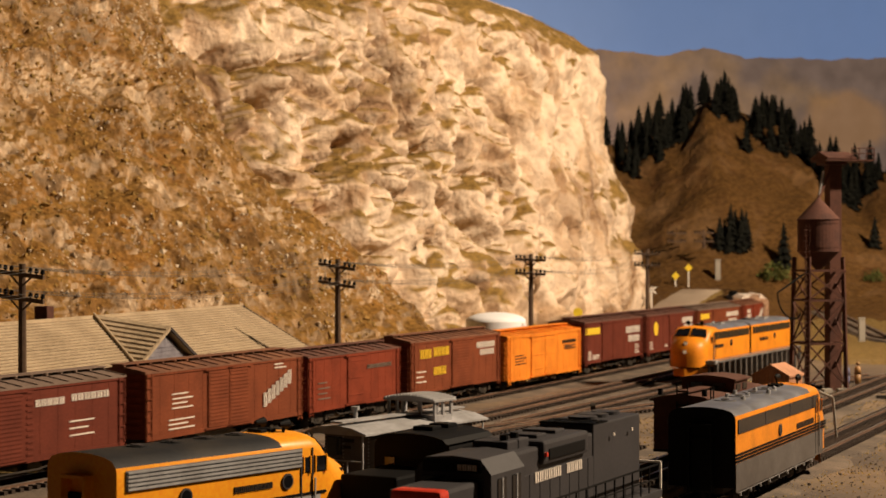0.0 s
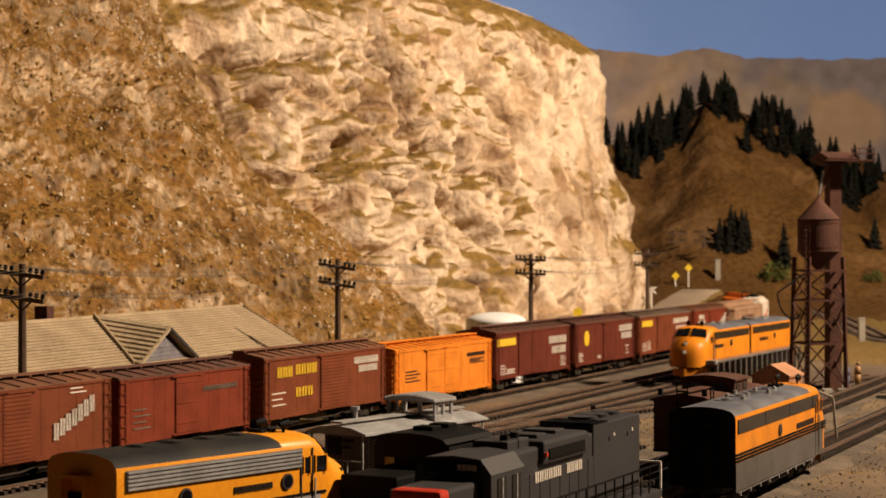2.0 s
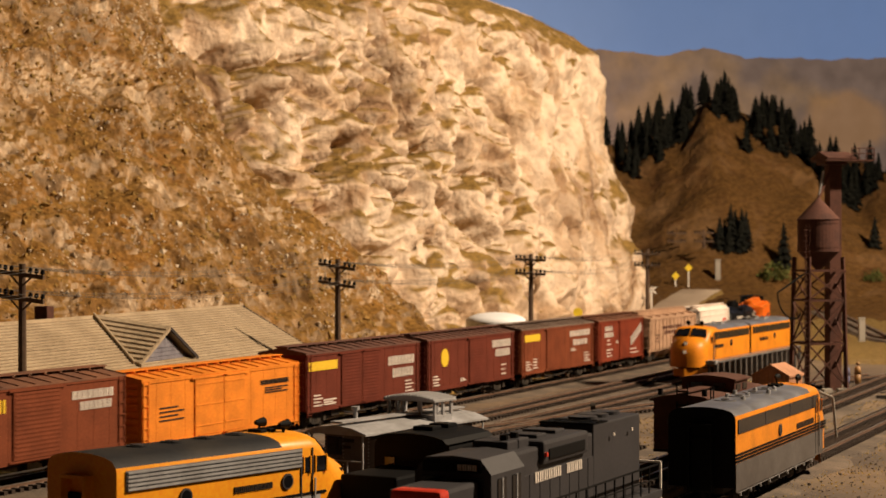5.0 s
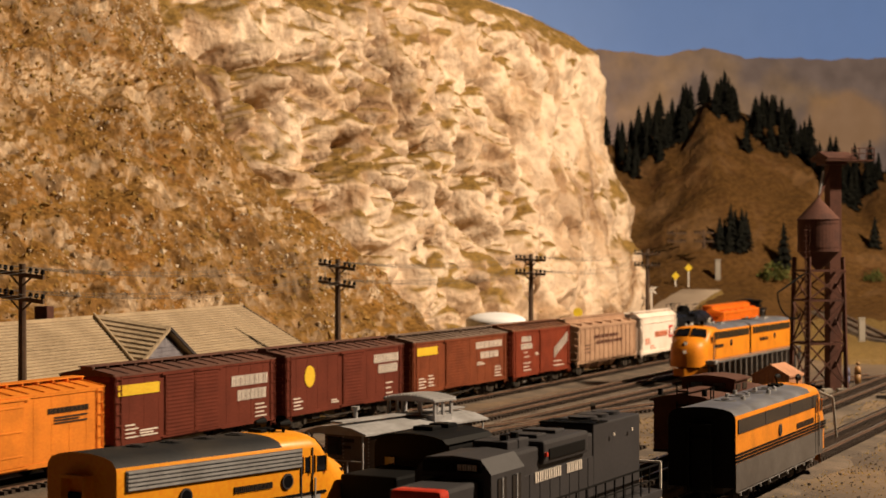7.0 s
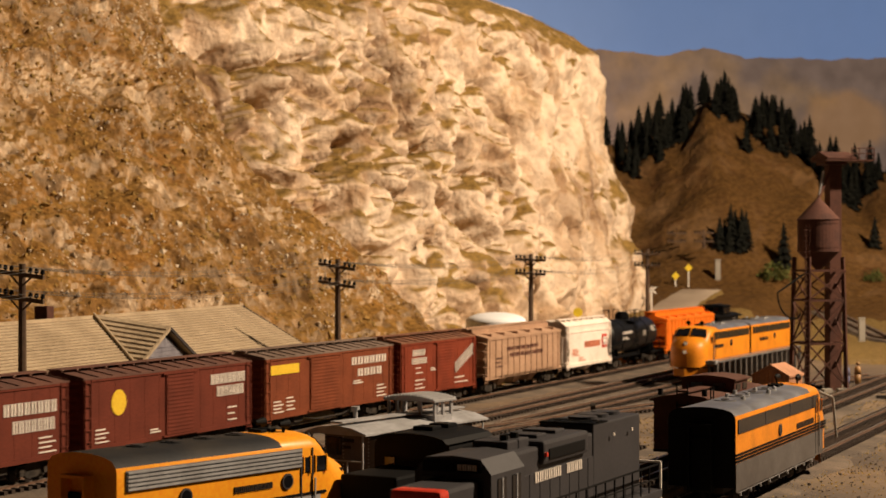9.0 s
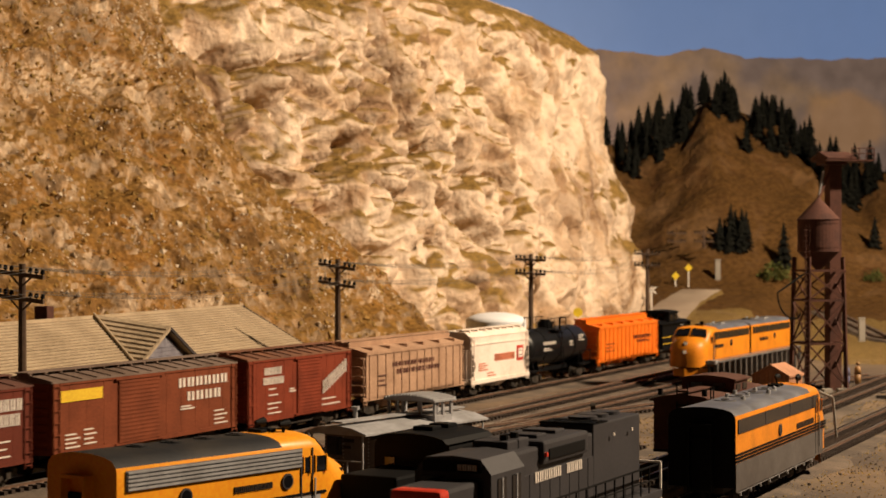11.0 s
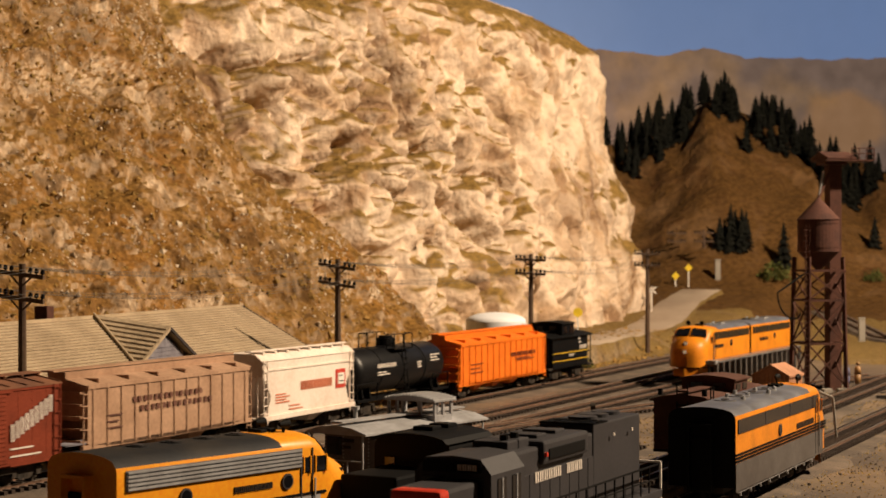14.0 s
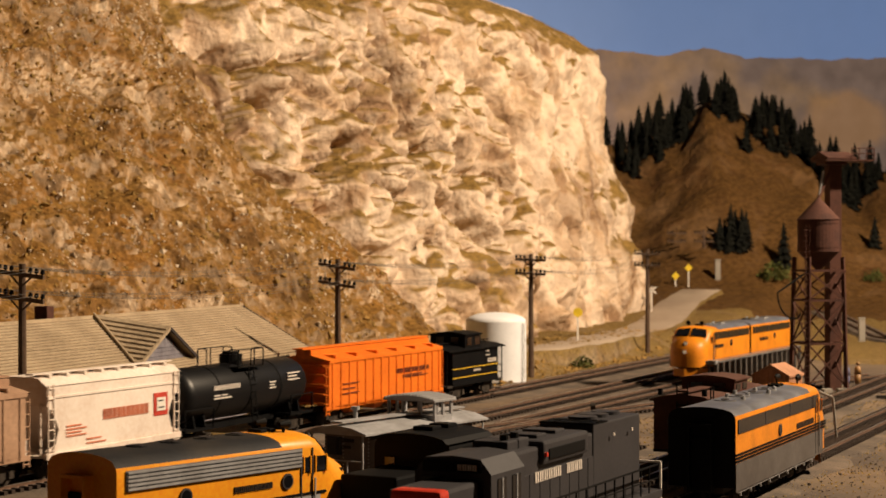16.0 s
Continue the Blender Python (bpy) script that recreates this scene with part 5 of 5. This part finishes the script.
# ---- depot ----
def depot():
    """Ridge runs beside the main line; local x along the ridge, y towards the track (negative)."""
    ridge0, ridge1 = Vector((-23.3, 94.1)), Vector((-14.1, 125.0))
    d = (ridge1 - ridge0).normalized()
    ang = math.degrees(math.atan2(d.y, d.x))
    Lr = (ridge1 - ridge0).length
    ob = thing("depot", pose(ridge1.x, ridge1.y, 0, 0, 0, ang), "railway depot with tan shingle roof and grey gable", "building")
    zr, ze, hw, x0 = 6.25, 3.3, 5.2, -Lr - 14.0
    part("wall", box(B(), x0 + .8, -.8, -hw + 1.2, hw - 1.2, -.6, ze + .3), M_SIDING, ob)
    for s in (-1, 1):
        f = loft(B(), [[(x0, s * (hw + .1), ze - .12), (x0, s * (hw + .1), ze), (x0, 0, zr), (x0, 0, zr - .15)], [(0, s * (hw + .1), ze - .12), (0, s * (hw + .1), ze), (0, 0, zr), (0, 0, zr - .15)]], closed=True, caps=True)
        slope = part("roof", f, M_SHINGLE, ob)
        if s < 0:
            n = 22
            for i in range(n):
                k = i / n
                y, z = s * (hw + .1) * (1 - k), ze + (zr - ze) * k
                bm = loft(B(), [[(x, y, z + .02), (x, y - s * .0, z + .11), (x, y - s * (hw / n) * 1.05, z + (zr - ze) / n + .03)] for x in (x0, 0)], closed=True, caps=True)
                part("shingle_course", bm, M_SHINGLE, slope)
                # thin dark strip that stands in for the shadow below each course
                part("course_shade", box(B(), x0, 0, y - .035, y + .01, z + .0, z + .055), M_COURSE_SHADE, slope)
    part("ridge_cap", box(B(), x0, 0, -.15, .15, zr - .05, zr + .10), M_SHINGLE, ob)
    for x in (0, ):
        bm = B()
        bar(bm, (x, -hw - .1, ze - .05), (x, 0, zr), .10, .25), bar(bm, (x, hw + .1, ze - .05), (x, 0, zr), .10, .25)
        part("barge_board", bm, M_TRIM, ob)
    # cross gable towards the track
    gx, pk, fy = -21.6, 5.65, -hw + .4
    half, low = 3.6, 3.75
    part("gable_wall", side_panel(B(), [(gx - half + .35, low), (gx + half - .35, low), (gx, pk - .25)], fy + .35, fy + .55), M_SIDING, ob)
    g = part("gable_end", side_panel(B(), [(gx - half + .6, -.6), (gx + half - .6, -.6), (gx + half - .6, low), (gx - half + .6, low)], fy + .4, 0), M_SIDING, ob)
    for i in range(6):
        z = low + .1 + .24 * i
        k = max(.05, (pk - .35 - z) / (pk - low) * (half - .35))
        part("siding_board", box(B(), gx - k, gx + k, fy + .32, fy + .36, z, z + .2), M_SIDING, g)
    for s in (-1, 1):
        a = [(gx, fy, pk), (gx, 0, zr + .04), (gx + s * (half + .2), -4.4, low + .02), (gx + s * (half + .2), fy, low)]
        bm = loft(B(), [a, [(x, y, z + .12) for x, y, z in a]], closed=True, caps=True)
        r = part("gable_roof", bm, M_SHINGLE, ob)
        for i in range(9):
            k = i / 9
            p = Vector(a[3]).lerp(Vector(a[0]), k)
            q = Vector(a[2]).lerp(Vector(a[1]), k)
            part("shingle_course", bar(B(), p + Vector((0, 0, .16)), q + Vector((0, 0, .16)), .07, .06), M_SHINGLE, r)
        bm = B()
        bar(bm, (gx, fy - .04, pk + .02), (gx + s * (half + .2), fy - .04, low + .02), .10, .18)
        part("barge_board", bm, M_TRIM if s > 0 else M_SHINGLE, ob)
    part("valley", bar(B(), (gx - .2, -.1, zr + .12), (gx - half - .3, -4.5, low + .12), .10, .30), M_SHINGLE, ob)
    part("chimney", box(B(), -26.0, -25.2, .6, 1.4, 4.5, zr + .75, .04), M_RUST, ob)
    return ob


depot()


# ---- telegraph line ----
POLES = [(-32.9, 53.0), (-19.9, 85.0), (-6.85, 117.0), (7.3, 149.0), (20.6, 181.0)]
LIFTS = (0, 0, .05, .3, .7)


def telegraph_pole(x, y, lift=0.0, ang=None, lean=0.0, name="telegraph_pole"):
    base = ground_z(x, y) - .2
    ob = thing(name, pose(x, y, 0, 0, 0, -24 if ang is None else ang), "dark wooden telegraph pole with two crossarms", "pole", "telegraph line")
    part("pole", rod(B(), (0, 0, base), (0, 0, 9.5 + lift), .25, .17, n=10), M_POLE, ob)
    for z in (9.0 + lift, 7.85 + lift):
        tilt = pose(0, 0, z, 0, lean, 0)
        arm = part("crossarm", box(B(), -1.35, 1.35, -.22, -.06, -.10, .10, .02), M_POLE, ob, at=tilt)
        for i in (-1.25, -.9, -.55, .55, .9, 1.25):
            bm = rod(B(), (i, -.14, .08), (i, -.14, .18), .04, n=6)
            rod(bm, (i, -.14, .15), (i, -.14, .36), .12, .08, n=8)
            part("insulator", bm, M_BLACK, arm)
        for s in (-1, 1):
            part("arm_brace", bar(B(), (s * .6, -.12, z - .08 - s * .6 * math.sin(radians(lean))), (0, -.1, z - .6), .07), M_POLE, ob)
    return ob


for (x, y), lift, lean in zip(POLES, LIFTS, (6, 6, 8, 2, 2)):
    telegraph_pole(x, y, lift, lean=lean)
perp = Vector((math.cos(radians(-24)), math.sin(radians(-24)), 0))
for z in (9.32, 8.17):
    for o in (-1.25, -.55, .55, 1.25):
        rows = []
        for (xa, ya), (xb, yb), la, lb in zip(POLES, POLES[1:], LIFTS, LIFTS[1:]):
            for i in range(13):
                k = i / 12
                c = Vector((xa, ya, z + la - .1 * o)).lerp(Vector((xb, yb, z + lb - .1 * o)), k) + perp * o - Vector((0, 0, .55 * 4 * k * (1 - k)))
                rows.append([c + Vector((0, 0, 1)) * .013, c + perp * .013, c - Vector((0, 0, 1)) * .013, c - perp * .013])
        solid("telegraph_wire", loft(B(), rows, closed=True), M_WIRE, "thin sagging telegraph wire between the poles", "wire", "telegraph wires")


# ---- behind the main line ----
def water_tank(x, y):
    ob = thing("storage_tank", pose(x, y, 0), "white round storage tank with shallow dome beside the track", "tank")
    r = 2.42
    part("shell", loft(B(), [[(r * math.cos(a), r * math.sin(a), z) for a in [2 * math.pi * i / 56 for i in range(56)]] for z in (-1.0, 1.5, 4.42)], closed=True), M_TANKWHITE, ob, smooth=True)
    secs = [[(r * k * math.cos(a), r * k * math.sin(a), 4.42 + h) for a in [2 * math.pi * i / 56 for i in range(56)]] for k, h in ((1.0, 0), (.98, .14), (.89, .34), (.65, .56), (.35, .68), (.02, .72))]
    part("dome", loft(B(), secs, closed=True), M_TANKWHITE, ob, smooth=True)
    bm = B()
    for a in (.5, .62):
        rod(bm, (r * math.cos(-a) + .08, r * math.sin(-a) - .08, -.8), (r * math.cos(-a) + .08, r * math.sin(-a) - .08, 4.3), .03, n=6)
    part("ladder", bm, M_SILVER, ob)
    return ob


water_tank(4.25, 144.1)


def warning_sign(x, y, z, tall, label, kind="diamond"):
    ob = thing("road_sign", pose(x, y, z), label, "sign", "road signs")
    part("post", box(B(), -.09, .09, -.06, .06, -.4, tall, .01), M_WHITE, ob)
    if kind == "diamond":
        bm = loft(B(), [[(0, yy, tall + .55), (.55, yy, tall), (0, yy, tall - .55), (-.55, yy, tall)] for yy in (-.12, -.07)], closed=True, caps=True)
        part("plate", bm, M_SIGN, ob)
    elif kind == "disc":
        part("plate", rod(B(), (0, -.12, tall), (0, -.07, tall), .46, n=24), M_SIGN, ob)
    else:
        bm = B()
        bar(bm, (-.6, -.1, tall - .9), (.6, -.1, tall - .1), .05, .2), bar(bm, (.6, -.1, tall - .9), (-.6, -.1, tall - .1), .05, .2)
        part("crossbuck", bm, M_WHITE, ob)
    return ob


ROAD = [(-2.0, 150.0), (5.5, 158.0), (11.0, 166.0), (18.5, 188.0), (26.0, 214.0), (30.5, 231.0), (35.0, 241.0)]


def road():
    bm = B()
    rows = []
    for i in range(len(ROAD) - 1):
        p0, p1 = Vector(ROAD[max(0, i - 1)]), Vector(ROAD[i])
        p2, p3 = Vector(ROAD[i + 1]), Vector(ROAD[min(len(ROAD) - 1, i + 2)])
        for k in range(10):
            t = k / 10
            c = .5 * ((2 * p1) + (p2 - p0) * t + (2 * p0 - 5 * p1 + 4 * p2 - p3) * t * t + (3 * p1 - p0 - 3 * p2 + p3) * t ** 3)
            dv = (p2 - p1).normalized()
            n = Vector((dv.y, -dv.x))
            zc = max(ground_z(*(c + n * o)) for o in (-2.2, -1.1, 0, 1.1, 2.2)) + .06
            rows.append([(c.x + n.x * o, c.y + n.y * o, zc if abs(o) < 3 else ground_z(c.x + n.x * o, c.y + n.y * o) - .3) for o in (-4.0, -2.9, 0, 2.5, 3.2)])
    loft(bm, rows)
    ob = solid("road", bm, M_ROAD, "pale gravel road between cliff and railway", "road", kind="structure", smooth=True)
    ob.data.materials.append(M_BANK)
    for i, p in enumerate(ob.data.polygons):     # earth shoulders
        p.material_index = 1 if i % 4 in (0, 3) else 0


road()
warning_sign(13.2, 176.0, 1.4, 2.6, "round yellow warning sign on a white post", "disc")
warning_sign(33.2, 243.0, ground_z(33.2, 243.0), 2.6, "yellow diamond warning sign on a white post")
warning_sign(26.0, 224.0, ground_z(26.0, 224.0), 3.2, "white railway crossbuck sign on a post", "cross")
warning_sign(31.5, 243.5, ground_z(31.5, 243.5), 1.4, "small yellow diamond sign beside the road")
for x, y in ((36.0, 248.0), (33.0, 254.0)):
    ob = telegraph_pole(x, y, ang=0)
    ob.matrix_basis = sp(pose(x, y, 3.4))
for x, y in ((37.6, 246.0), (48.0, 206.0), (54.0, 208.0)):
    p = thing("concrete_post", pose(x, y, ground_z(x, y)), "pale weathered marker post beside the track", "post", "marker posts")
    part("post", box(B(), -.35, .35, -.3, .3, -.3, 2.6, .05), M_TANKGREY, p)
    part("cap", box(B(), -.42, .42, -.36, .36, 2.6, 2.75, .03), M_TANKGREY, p)


# ---- vegetation ----
def conifer_mesh(seed, tall):
    rnd = random.Random(seed)
    bm = B()
    for lev in range(26):
        f = lev / 25
        r = (1 - f) ** .7 * tall * .25 + .09
        z = tall * (.06 + .90 * f)
        for i in range(9 if f < .7 else 6):
            a = rnd.uniform(0, 6.283)
            rr = r * rnd.uniform(.6, 1.2)
            drop = rr * rnd.uniform(.25, .6)
            c, s = math.cos(a), math.sin(a)
            w = rr * .30
            bm.faces.new([bm.verts.new(p) for p in ((0, 0, z + .25), (c * rr * .6 - s * w, s * rr * .6 + c * w, z - drop * .4), (c * rr, s * rr, z - drop), (c * rr * .6 + s * w, s * rr * .6 - c * w, z - drop * .4))])
    rod(bm, (0, 0, tall * .1), (0, 0, tall), tall * .13, .01, n=7)
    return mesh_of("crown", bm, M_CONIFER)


def trunk_mesh(tall):
    return mesh_of("trunk", rod(B(), (0, 0, -.5), (0, 0, tall * .5), .14, .06, n=7), M_POLE)


CONIFERS = [(conifer_mesh(i, h), trunk_mesh(h)) for i, h in enumerate((3.9, 4.6, 5.2, 5.8, 4.8, 6.3))]


def conifer(x, y, k):
    ob = thing("conifer", pose(x, y, ground_z(x, y) - .2, 0, 0, (x * 37 + y * 11) % 360), "dark slender conifer on the brown hill", "tree", "conifers on the hill")
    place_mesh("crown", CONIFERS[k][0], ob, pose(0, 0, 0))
    place_mesh("trunk", CONIFERS[k][1], ob, pose(0, 0, 0))


tree_rnd = random.Random(5)
# stretches of the ridge: from, to, how many, nearest and farthest row
for x0, x1, count, y0, y1 in ((24.4, 26.0, 5, 280, 286), (27.2, 33.8, 18, 275, 286), (33.8, 38.6, 13, 278, 286), (42.3, 46.6, 10, 279, 286),
                              (48.2, 58.4, 26, 275, 286), (59.8, 67.6, 16, 274, 283), (69.6, 72.5, 6, 276, 283)):
    for i in range(count):
        conifer(x0 + (x1 - x0) * (i + tree_rnd.uniform(.1, .9)) / count, tree_rnd.uniform(y0, y1), tree_rnd.randrange(6))
for x, y, k in ((38.4, 284, 5), (39.0, 283, 3), (41.2, 284.5, 3), (41.6, 284, 1), (46.4, 275, 4), (57.4, 270, 5), (57.0, 272, 3)):
    conifer(x, y, k)
for i, (x, y) in enumerate(((38.9, 252.5), (39.7, 253.5), (40.5, 252.8), (41.3, 253.6), (42.0, 252.6), (42.7, 253.2), (41.8, 251.8), (40.1, 251.8), (47.4, 250), (62.0, 258))):
    conifer(x, y, (i * 5 + 1) % 6)


def bush(x, y, r, label):
    rnd = random.Random(int(x * 10))
    bm = B()
    for i in range(260):
        v = Vector((rnd.gauss(0, 1), rnd.gauss(0, 1), abs(rnd.gauss(0, 1)))).normalized() * r * rnd.uniform(.4, 1.05)
        q = [v + Vector((rnd.uniform(-1, 1), rnd.uniform(-1, 1), rnd.uniform(-1, 1))) * r * .16 for _ in range(4)]
        bm.faces.new([bm.verts.new(p) for p in q])
    ob = thing("bush", pose(x, y, ground_z(x, y)), label, "bush")
    part("foliage", bm, M_BUSH, ob)
    part("stem", rod(B(), (0, 0, -.4), (0, 0, r * .6), .12, .05), M_POLE, ob)


bush(45.5, 246.0, 2.4, "dull green leafy bush beside the curve")
bush(60.0, 250.0, 1.6, "dark green low bush at the hill's foot")
bush(12.5, 160.0, 1.1, "low dark green scrub on the bank")


def figure(x, y, m, label):
    bm = rod(B(), (0, 0, -.4), (0, 0, .5), .2, .26, n=10)
    rod(bm, (0, 0, .5), (0, 0, 1.1), .28, .22, n=10)
    bmesh.ops.create_uvsphere(bm, u_segments=10, v_segments=8, radius=.15, matrix=Matrix.Translation((0, 0, 1.3)))
    solid("figurine", bm, m, label, "figurine", "toy figurines", at=pose(x, y, 0), smooth=True)


figure(31.0, 138.0, M_CLOTH_A, "tiny dark blue toy figurine standing by the tower")
figure(32.2, 139.5, M_CLOTH_B, "tiny ochre toy figurine standing by the track")


# ---- tracks ----
def track(name, centre, a0, a1, label, ties=True, step=.56, z=0.0, wide=3.0):
    """centre(a) gives x, y, heading. Rails, ballast shoulder and single ties."""
    ob = thing(name, pose(0, 0, 0), label, "track", kind="structure")
    n = max(2, int((a1 - a0) / 1.5))
    pts = [centre(a0 + (a1 - a0) * i / n) for i in range(n + 1)]

    def strip(prof):
        rows = []
        for x, y, h in pts:
            nx, ny = math.sin(radians(h)), -math.cos(radians(h))
            rows.append([(x + nx * o, y + ny * o, z + q) for o, q in prof])
        return loft(B(), rows)

    part("ballast", strip([(-wide, -.52), (-2.0, -.36), (-1.35, -.31), (0, -.30), (1.35, -.31), (2.0, -.36), (wide, -.52)]), M_BALLAST, ob)
    for s in (-.75, .75):
        r = part("rail", strip([(s - .07, -.18), (s - .03, -.14), (s - .04, -.015), (s + .04, -.015), (s + .03, -.14), (s + .07, -.18)]), M_RAIL, ob)
        part("rail_head", strip([(s - .042, -.03), (s - .04, 0), (s + .04, 0), (s + .042, -.03)]), M_RAILTOP, r)
    if ties:
        count = min(300, int((a1 - a0) / step))
        for i in range(count):
            x, y, h = centre(a0 + (i + .5) * step)
            jit = ((i * 7919) % 13 - 6) * .25
            place_mesh("tie", ME_TIE, ob, pose(x, y, z, 0, 0, h + jit))
    return ob


def straight(a_from, d_from, a_to, d_to):
    p, q = Vector(plan(a_from, d_from)), Vector(plan(a_to, d_to))
    h = math.degrees(math.atan2(q.y - p.y, q.x - p.x))
    L = (q - p).length
    return (lambda a: (*(p.lerp(q, a / L)), h)), L


ME_TIE = mesh_of("tie", box(B(), -.12, .12, -1.3, 1.3, -.40, -.14), M_TIE)
track("track_1", main_line, -32.0, 138.0, "dark main line track on cinder ballast", step=.58, wide=3.9)
track("track_1", main_line, 138.0, 215.0, "main line track in the far curve", ties=False)
for i, (q, lab) in enumerate((((-5, 6.3, 100, 6.0), "weathered siding beside the main line"),
                              ((-8, 9.6, 75, 11.0), "yard lead track under the parked orange diesels"),
                              ((10, 9.3, 66, 22.0), "diverging yard track with polished rails"),
                              ((-48, 18.0, 8, 19.5), "yard track under the foreground orange diesel"),
                              ((-8, 24.2, 95, 23.6), "yard track past the sanding tower"),
                              ((-54, 28.85, 70, 29.6), "yard track under the grey hood diesel"))):
    f, L = straight(*q)
    track("track_%d" % (i + 2), f, 0, L, lab, wide=3.9 if i < 2 else 3.0)


def branch_line():
    """A dark line that swings round behind the tower, on the rising ground."""
    pts = [(60.0, 160.0), (56.5, 176.0), (52.5, 192.0), (51.0, 210.0), (50.5, 226.0), (49.5, 234.0)]
    ob = thing("track_8", pose(0, 0, 0), "dark far track that curves round behind the tower", "track", kind="structure")

    def strip(prof):
        rows = []
        for i, (x, y) in enumerate(pts):
            q, r = pts[max(0, i - 1)], pts[min(len(pts) - 1, i + 1)]
            d = Vector((r[0] - q[0], r[1] - q[1])).normalized()
            z = max(ground_z(x + d.y * o, y - d.x * o) for o in (-2, 0, 2)) + .45
            rows.append([(x + d.y * o, y - d.x * o, z + h) for o, h in prof])
        return loft(B(), rows)

    part("ballast", strip([(-2.6, -1.2), (-1.7, -.27), (0, -.25), (1.7, -.27), (2.6, -1.2)]), M_BALLAST, ob)
    for s in (-.75, .75):
        part("rail", strip([(s - .07, -.25), (s - .04, 0), (s + .04, 0), (s + .07, -.25)]), M_RAIL, ob)


branch_line()


def switch_stand(a, d):
    x, y = plan(a, d)
    ob = thing("switch_stand", pose(x, y, -.35), "low dark switch stand with a round weight", "switch")
    part("base", box(B(), -.9, .9, -.2, .2, -.1, .2, .03), M_UNDER, ob)
    part("stand", rod(B(), (.6, 0, .1), (.6, 0, 1.0), .12, .08), M_UNDER, ob)
    part("lever", bar(B(), (.6, 0, .5), (-.6, .1, .35), .07), M_UNDER, ob)
    part("weight", rod(B(), (.45, 0, .85), (.75, 0, .85), .22, n=12), M_UNDER, ob)


switch_stand(46, 26.6)
switch_stand(22, 12.2)


def yard_spot():
    a, d = random.uniform(-45, 60), random.uniform(11, 36)
    x, y = plan(a, d)
    return Vector((x, y, ground_z(x, y) + .05))


def bank_spot():
    a, d = random.uniform(25, 110), -random.uniform(3.2, 14)
    x, y = plan(a, d)
    return Vector((x, y, ground_z(x, y)))


scatter("yard_gravel", 7000, yard_spot, (.02, .06), M_BALLAST, "loose cinders and gravel between the tracks", "gravel")
scatter("yard_grass", 16000, yard_spot, (.012, .045), mat("yellow_grass", (.42, .29, .07), (.26, .17, .05), 20, .95, .3), "short yellow grass tufts between the tracks", "grass")
scatter("bank_scrub", 1800, bank_spot, (.08, .26), M_TUFT, "dry scrub on the railway bank", "grass")


def motions():
    for ob, c in TRAIN:
        drive(ob, c)


motions()
